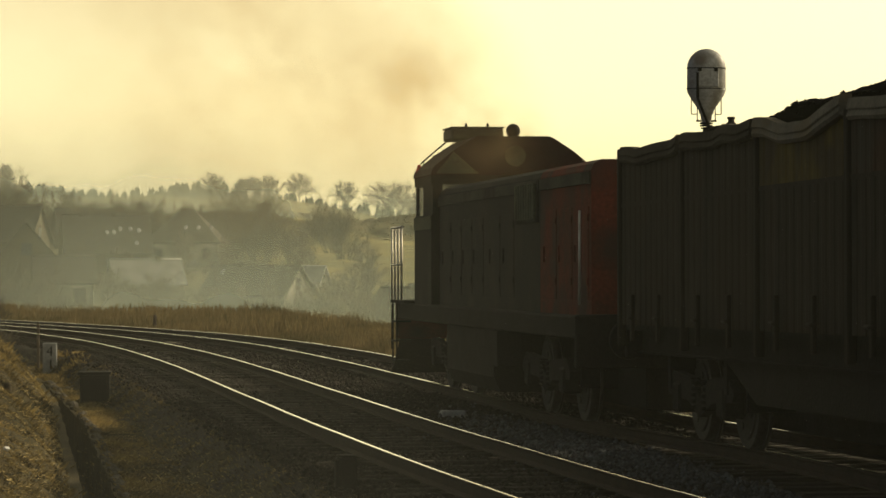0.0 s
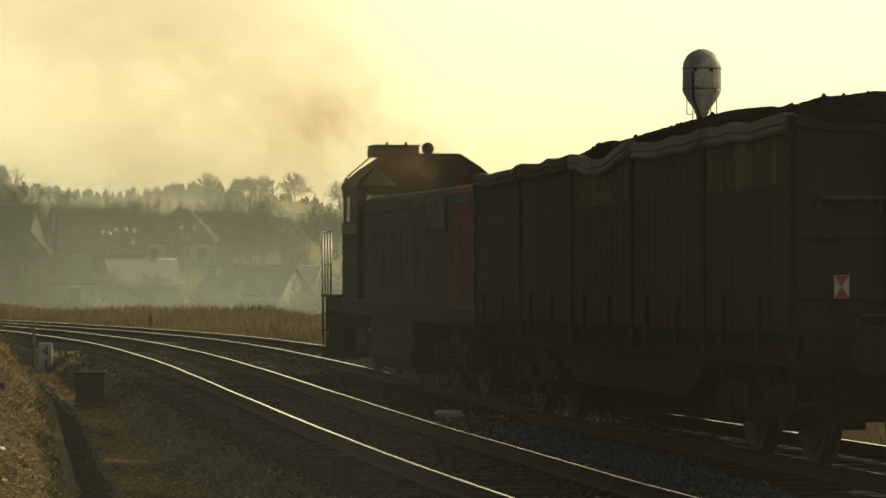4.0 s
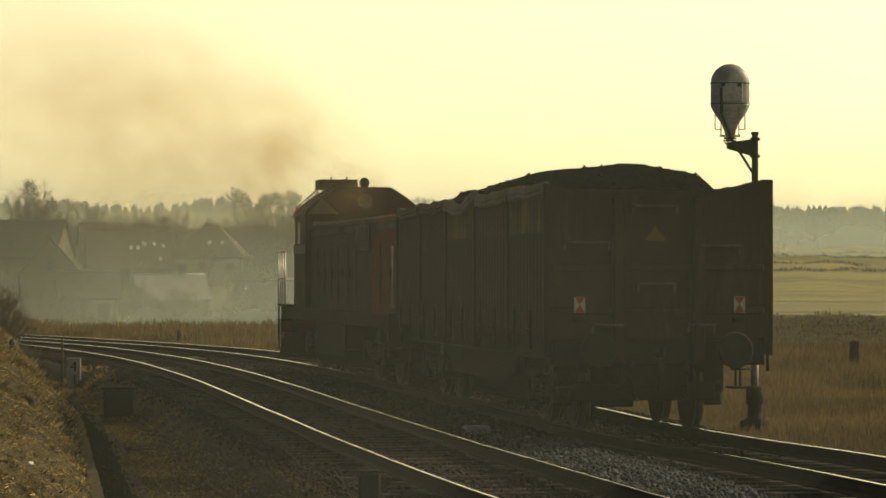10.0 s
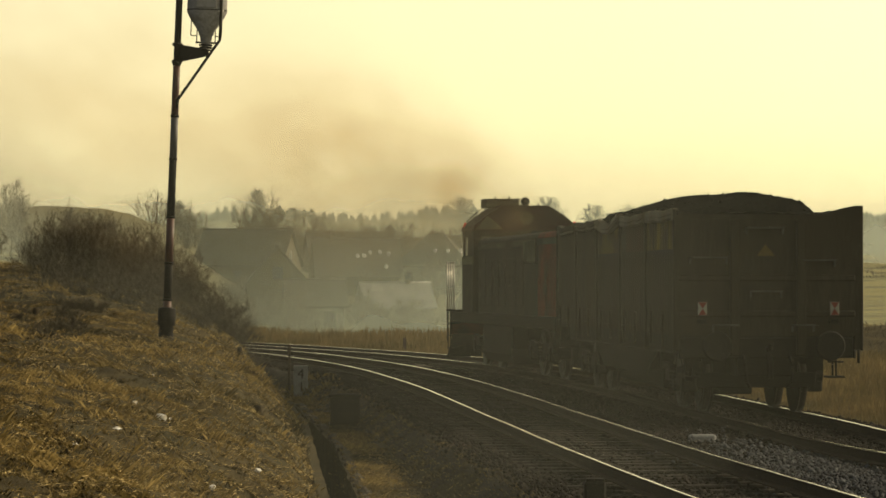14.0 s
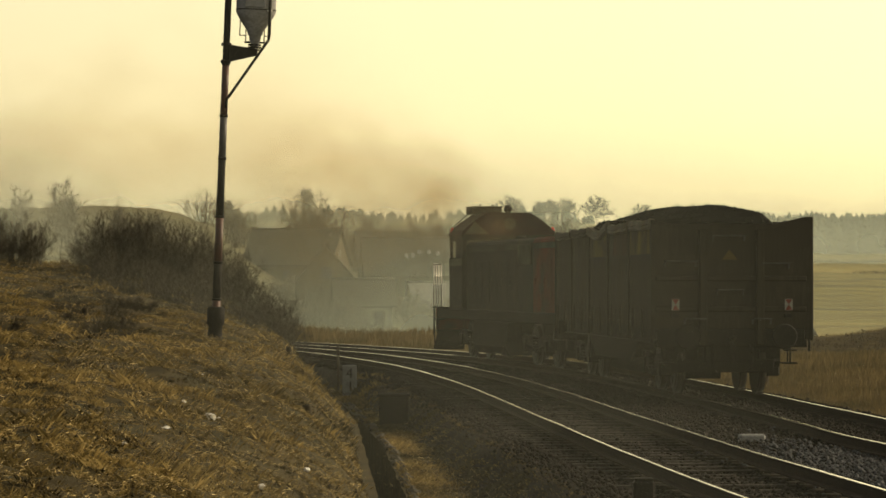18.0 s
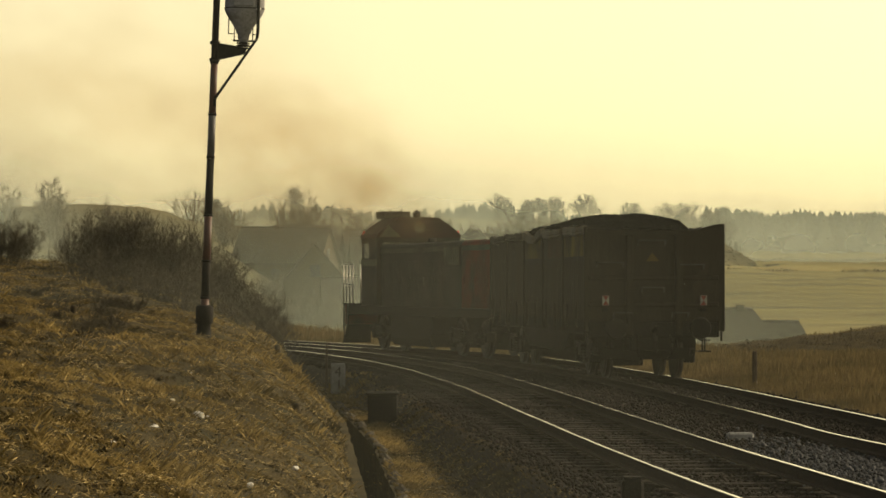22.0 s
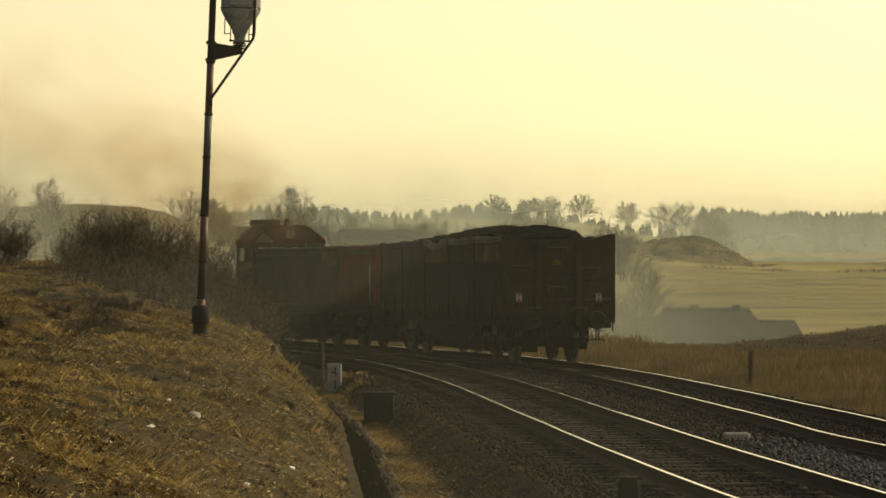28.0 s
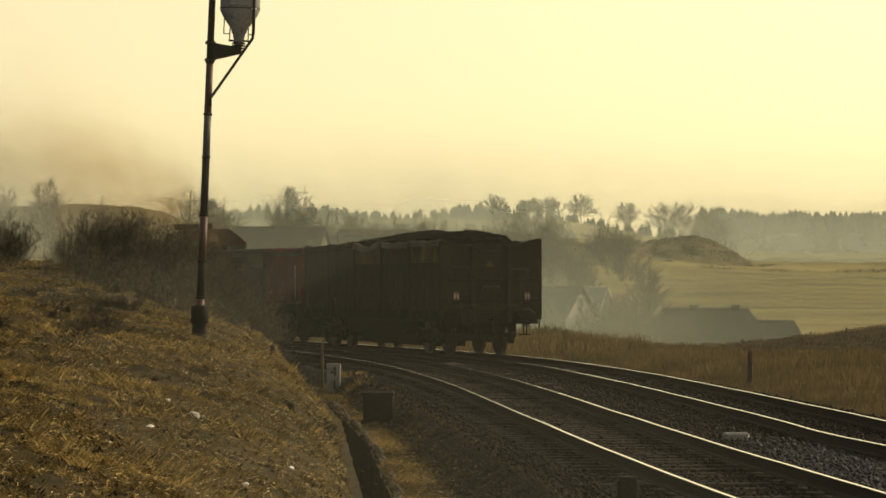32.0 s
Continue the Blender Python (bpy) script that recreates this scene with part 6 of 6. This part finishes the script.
# bare trees and shrubs round the village
for i in range(26):
    rr = random.Random(300 + i)
    y = rr.uniform(180, 320)
    x = rr.uniform(-.055, .075) * y
    bare_tree(x, y, rr.uniform(2.5, 5.0), 500 + i, .42, depth=2, kids=2, trunk=.08, label="small bare garden tree among the houses", r=.012, group="garden trees", fine=.018)
for x, y, h, seed in ((17.6, 250, 6.2, 21), (9.6, 150, 4.6, 22), (8.4, 148, 3.8, 23), (10.4, 152, 3.4, 24), (-1.4, 150, 3.2, 25), (-.2, 152, 3.6, 26), (.8, 149, 3.0, 27), (2.2, 300, 6, 28), (15.2, 320, 6, 29), (-10, 350, 7, 30), (6.6, 310, 5, 31), (-4.0, 300, 5, 32)):
    bare_tree(x, y, h, seed, .36, depth=2, kids=3, trunk=.08, label="thin bare shrub tree in the hazy valley", r=.012, group="trees in the valley", fine=.012 if y < 200 else .02)
for i, (x, y, h) in enumerate(((-28.5, 190, 5.0), (-26.3, 194, 5.6), (-25.0, 188, 4.6), (-30, 186, 5.2), (-23.0, 200, 3.4), (-21.0, 205, 2.6))):
    bare_tree(x, y, h, 40 + i, .36, depth=2, kids=3, trunk=.12, label="bare birch-like tree behind the bank", r=.012, group="trees behind the bank", fine=.014)
# tangled bushes on the bank's shoulder
for i, (x, y, h, st) in enumerate(((-8.5, 74, 1.45, 40), (-7.9, 73, 1.6, 44), (-7.2, 74, 1.5, 44), (-6.5, 74, 1.3, 40), (-5.8, 73, 1.2, 36), (-5.3, 75, 1.1, 32), (-4.8, 73, .95, 28), (-4.4, 70, .75, 24), (-11.5, 76, 1.2, 34), (-12.3, 78, 1.3, 34), (-9.3, 79, 1.0, 30), (-4.9, 80, 1.1, 18), (-6.4, 68, 1.0, 20), (-5.6, 66, .8, 18))):
    bush(x, y, h, 60 + i, st, 3, spread=1.15, kids=2, thick=.009)
# low brambles down the bank's shoulder
for i, (x, y, h, st) in enumerate(((-4.9, 62, .75, 26), (-4.4, 64, .7, 24), (-4.0, 67, .65, 24), (-5.6, 60, .7, 26), (-6.4, 62, .9, 26), (-7.3, 64, 1.0, 26), (-5.0, 57, .5, 22), (-4.2, 59, .45, 22), (-3.8, 72, .7, 24), (-8.2, 66, 1.1, 26))):
    bush(x, y, h, 160 + i, st, 2, "low tangled brambles on the dry bank", spread=1.3, kids=2, thick=.008)
# withered growth high on the bank
for i in range(16):
    rr = random.Random(700 + i)
    y = rr.uniform(40, 66)
    bush(float(toe_x(y)) - rr.uniform(3.2, 6.0), y, rr.uniform(.22, .42), 720 + i, 30, 2, "low withered growth high on the dry bank", spread=1.5, kids=2, thick=.006)
# thickets in front of the village
for i, (b, y, h) in enumerate(((-.052, 214, 3.6), (-.046, 216, 4.2), (-.039, 212, 3.4), (-.033, 205, 2.8), (-.026, 190, 2.4), (-.012, 165, 2.2), (-.004, 160, 2.6), (.004, 158, 2.4), (.012, 162, 2.0), (.038, 157, 2.6), (.045, 160, 2.9), (.052, 158, 2.4),
                              (-.02, 352, 6.5), (-.013, 356, 7.0), (-.006, 350, 6.2), (.020, 348, 6.8), (.028, 352, 7.6), (.036, 350, 6.5), (.058, 380, 5.5), (-.035, 420, 6.5), (-.05, 430, 7.0))):
    bush(b * y, y, h, 800 + i, 26, 3 if y > 300 else 2, "tall leafless thicket among the houses", spread=.8, kids=2, thick=.03 if y < 300 else .05)
# scrub on the valley side
for i in range(46):
    rr = random.Random(200 + i)
    y = rr.uniform(250, 520)
    x = rr.uniform(-.09, .065) * y
    bush(x, y, rr.uniform(1.5, 3.4) * (1 + .4 * (y > 350)), 90 + i, 16, 2, "leafless scrub on the valley slope", thick=.06)
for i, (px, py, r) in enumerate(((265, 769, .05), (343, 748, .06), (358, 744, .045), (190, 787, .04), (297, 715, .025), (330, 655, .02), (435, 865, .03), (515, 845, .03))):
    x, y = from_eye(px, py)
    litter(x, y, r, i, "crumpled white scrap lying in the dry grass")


def haze_sheet(y, x0, x1, low, high, density, patch, colour, clear=None):
    """A curved sheet that stands in for haze across the valley from x0 to x1."""
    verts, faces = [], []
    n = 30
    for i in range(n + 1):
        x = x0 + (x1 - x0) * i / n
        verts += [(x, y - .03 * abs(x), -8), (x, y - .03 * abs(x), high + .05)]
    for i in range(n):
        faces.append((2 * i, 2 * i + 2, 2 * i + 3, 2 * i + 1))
    me = bpy.data.meshes.new("haze_sheet")
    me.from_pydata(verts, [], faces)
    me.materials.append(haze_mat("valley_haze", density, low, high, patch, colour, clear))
    tagged(new("haze_sheet", me), "translucent sheet coloured as thin haze over the valley", "haze", kind="stuff")


# the air's haze is put into these sheets' pale colours, mostly paler farther off
haze_sheet(56, -20, -1.2, .8, 3.3, .06, .25, (0.38, 0.43, 0.39), (-5, -1.6, 1, 0))
haze_sheet(104, -50, -11, 4, 10, .42, .25, (0.39, 0.44, 0.39), (-16, -11, 1, 0))
haze_sheet(128, -70, 70, -1, 11, .38, .35, (0.41, 0.48, 0.43), (-1, 16, 1, .55))
haze_sheet(590, -300, 300, 9, 36, .54, .2, (0.45, 0.515, 0.46), (10, 45, 1, .7))
haze_sheet(868, 46, 420, 13, 31, .46, .15, (0.42, 0.465, 0.41), (48, 85, 0, 1))


def haze_curtain():
    """An added straight sheet of pale haze across the line that lifts dark tones; it thins out at both ends."""
    ys = np.linspace(4, 34, 30)
    verts, faces = [], []
    for y in ys:
        x = 3.5 - .26 * y
        verts += [(x, y, -1.5), (x, y, 7.5)]
    for i in range(len(ys) - 1):
        faces.append((2 * i, 2 * i + 2, 2 * i + 3, 2 * i + 1))
    me = bpy.data.meshes.new("haze_curtain")
    me.from_pydata(verts, [], faces)
    me.materials.append(haze_mat("line_haze", .030, 2.6, 7, .2, (0.36, 0.385, 0.335), None, ((5, .04), (8, .35), (11, .9), (14, 1.0), (18, .75), (25, .35), (32, 0))))
    tagged(new("haze_curtain", me), "thin pale haze sheet added across the line", "haze", kind="stuff")


haze_curtain()
# ---------------------------------------------------------------- exhaust smoke: soft rigid wisps over the engine


def smoke_mat(name, density, seed=0.0):
    """Brown smoke that dims what lies behind it; thin at the rim of each wisp."""
    m = bpy.data.materials.new(name)
    m.use_nodes = True
    n, l = m.node_tree.nodes, m.node_tree.links
    n.remove(n["Principled BSDF"])
    tc = n.new("ShaderNodeTexCoord")
    grad = n.new("ShaderNodeTexGradient")
    grad.gradient_type = "SPHERICAL"
    l.new(tc.outputs["Object"], grad.inputs[0])
    soft = n.new("ShaderNodeMath")
    soft.operation, soft.inputs[1].default_value = "POWER", 1.4
    l.new(grad.outputs[1], soft.inputs[0])
    ns = n.new("ShaderNodeTexNoise")
    ns.inputs["Scale"].default_value, ns.inputs["Detail"].default_value = 1.5, 4
    shift = n.new("ShaderNodeMapping")
    shift.inputs["Location"].default_value = (seed * 3.7, seed * 1.3, seed * 2.1)
    l.new(tc.outputs["Object"], shift.inputs[0])
    l.new(shift.outputs[0], ns.inputs["Vector"])
    mr = n.new("ShaderNodeMapRange")
    mr.inputs["From Min"].default_value, mr.inputs["From Max"].default_value = .36, .64
    mr.inputs["To Min"].default_value, mr.inputs["To Max"].default_value = 0.35 * density, 1.5 * density
    l.new(ns.outputs[0], mr.inputs[0])
    mul = n.new("ShaderNodeMath")
    mul.operation, mul.use_clamp = "MULTIPLY", True
    l.new(soft.outputs[0], mul.inputs[0])
    l.new(mr.outputs[0], mul.inputs[1])
    clear, dim, body = n.new("ShaderNodeBsdfTransparent"), n.new("ShaderNodeBsdfTransparent"), n.new("ShaderNodeBsdfTranslucent")
    dim.inputs[0].default_value = (.54, .38, .19, 1)
    body.inputs[0].default_value = (.36, .27, .15, 1)
    m1, m2 = n.new("ShaderNodeMixShader"), n.new("ShaderNodeMixShader")
    m1.inputs[0].default_value = .3
    l.new(dim.outputs[0], m1.inputs[1])
    l.new(body.outputs[0], m1.inputs[2])
    l.new(mul.outputs[0], m2.inputs[0])
    l.new(clear.outputs[0], m2.inputs[1])
    l.new(m1.outputs[0], m2.inputs[2])
    l.new(m2.outputs[0], n["Material Output"].inputs[0])
    return m


def wisp(parent, r, sx, sz, density, seed):
    """A shallow bowl of smoke, r metres in radius; its shape lives in a unit space so that the density fades to its rim."""
    bm = bmesh.new()
    rings, seg = 6, 24
    c = bm.verts.new((0, -.18, 0))
    last = None
    for k in range(1, rings + 1):
        f = k / rings
        ring = [bm.verts.new((math.cos(a) * f * 1.0, -.18 * (1 - f * f) + .05 * math.sin(3 * a) * f, math.sin(a) * f)) for a in [2 * math.pi * i / seg for i in range(seg)]]
        for i in range(seg):
            if last is None:
                bm.faces.new((c, ring[i], ring[(i + 1) % seg]))
            else:
                bm.faces.new((last[i], ring[i], ring[(i + 1) % seg], last[(i + 1) % seg]))
        last = ring
    ob = part("wisp", bm, smoke_mat("exhaust_smoke", density, seed), parent)
    ob.scale = (r * sx, r, r * sz)
    return ob


SMOKE = tagged(new("smoke_plume"), "brown diesel exhaust smoke drifting back from the engine", "smoke", kind="stuff")
PUFFS = []
for x, y, z, r, sx, sz, dens in ((-.45, .1, .35, .95, 1.1, .9, .50), (-2.0, .4, 1.05, 2.2, 1.1, .9, .62),
                                  (-4.6, 1.0, 1.9, 4.2, 1.15, .85, .52), (-10.5, 2.0, 3.0, 8.4, 1.2, .75, .44)):
    PUFFS.append((wisp(SMOKE, r, sx, sz, dens, len(PUFFS)), x, y, z))


def drift_mat():
    """Pale haze, thickest in the middle of its sheet."""
    m = bpy.data.materials.new("drifting_haze")
    m.use_nodes = True
    n, l = m.node_tree.nodes, m.node_tree.links
    n.remove(n["Principled BSDF"])
    tc, grad, mul = n.new("ShaderNodeTexCoord"), n.new("ShaderNodeTexGradient"), n.new("ShaderNodeMath")
    grad.gradient_type = "QUADRATIC_SPHERE"
    l.new(tc.outputs["Object"], grad.inputs[0])
    mul.operation, mul.inputs[1].default_value = "MULTIPLY", .080
    l.new(grad.outputs[1], mul.inputs[0])
    tr, tl, mx = n.new("ShaderNodeBsdfTransparent"), n.new("ShaderNodeBsdfTranslucent"), n.new("ShaderNodeMixShader")
    tl.inputs[0].default_value = (.36, .385, .33, 1)
    l.new(mul.outputs[0], mx.inputs[0])
    l.new(tr.outputs[0], mx.inputs[1])
    l.new(tl.outputs[0], mx.inputs[2])
    l.new(mx.outputs[0], n["Material Output"].inputs[0])
    return m


def drift():
    """An added shallow sheet of pale haze that follows the train and lifts its dark tones."""
    bm = bmesh.new()
    rings, seg = 6, 24
    c = bm.verts.new((0, -.1, 0))
    last = None
    for k in range(1, rings + 1):
        f = k / rings
        ring = [bm.verts.new((math.cos(a) * f, -.1 * (1 - f * f), math.sin(a) * f)) for a in [2 * math.pi * i / seg for i in range(seg)]]
        for i in range(seg):
            bm.faces.new((c, ring[i], ring[(i + 1) % seg]) if last is None else (last[i], ring[i], ring[(i + 1) % seg], last[(i + 1) % seg]))
        last = ring
    root = tagged(new("haze_trail"), "thin pale haze sheet added between the eye and the train", "haze", kind="stuff")
    ob = part("veil", bm, drift_mat(), root)
    ob.scale = (7.5, 3.0, 5.5)
    return root


HAZE_TRAIL = drift()
# ---------------------------------------------------------------- what moves
REAR_T = (-1, 3, 5.5, 7, 9, 11, 13, 16, 19, 23, 28, 33)
REAR_S = (-17.5, -10.3, -5.35, -2.80, 0.66, 5.05, 9.35, 15.25, 21.05, 29.09, 39.60, 49.15)


def rear_s(t):
    """Metres along the track of the wagon's tail at t seconds (a smooth curve through the table)."""
    v = 0.0
    for k in range(-4, 5):
        v += np.interp(t + k * 0.35, REAR_T, REAR_S, left=REAR_S[0] + 1.86 * (t + k * 0.35 - REAR_T[0]) if t + k * 0.35 < REAR_T[0] else None)
    return v / 9


def riding(s, first, second):
    """Pose of a vehicle whose rear headstock is s along the track and whose bogies are first and second metres ahead of it."""
    a, b = on_b(s + first), on_b(s + second)
    za, zb = float(b_z(a[1])), float(b_z(b[1]))
    run = np.linalg.norm(b - a)
    u = (b - a) / run
    o = a - u * first
    rise = (zb - za) / run
    return pose(o[0], o[1], za - rise * first, math.degrees(math.atan(rise)), 0, -math.degrees(math.atan2(u[0], u[1])))


def motions():
    times = [i * 1.0 for i in range(33)]
    rows = [(t, riding(rear_s(t), *WAGON_BOGIES)) for t in times]
    walk(COAL_WAGON, rows)
    walk(COAL, rows)
    walk(LOCO, [(t, riding(rear_s(t) + LOCO_GAP, *LOCO_BOGIES)) for t in times])
    # the plume hangs over the exhaust and leans back as the engine pulls
    stack = Vector((.1, 9.9, 3.4))
    walk(SMOKE, [(t, Matrix.Translation(riding(rear_s(t) + LOCO_GAP, *LOCO_BOGIES) @ stack)) for t in times])
    for k, (ob, x, y, z) in enumerate(PUFFS):
        rows = []
        for t in times:
            lean = np.interp(t, [0, 9, 13, 17, 20, 22, 25, 28, 32], [1.0, 1.0, .8, .6, .6, 1.2, .9, 1.2, 1.0])
            w = .12 * (1 + .35 * k)
            rows.append((t, pose(x * (1.15 - .15 * lean) + w * math.sin(t * (.9 - .05 * k) + k), y, z * lean + w * .6 * math.sin(t * .7 + 2 * k), 0, 16 * lean + 9 * math.sin(t * .35 + k * 1.3), 0)))
        walk(ob, rows)
    walk(HAZE_TRAIL, [(t, pose(x, y, 2.0)) for t, x, y in ((0, 13.5, 18), (4, 9.0, 20), (8, 5.6, 25), (12, 2.9, 30), (17, 1.4, 38), (22, .2, 54), (27, -2.0, 74), (32, -4.6, 84))])
    turns = [i * 0.32 for i in range(101)]
    for sets, r in ((WAGON_SETS, R_WHEEL), (LOCO_SETS, R_LOCO)):
        for ob, y in sets:
            walk(ob, [(t, pose(0, y, r, -math.degrees((rear_s(t) - rear_s(0)) / r))) for t in turns])


motions()
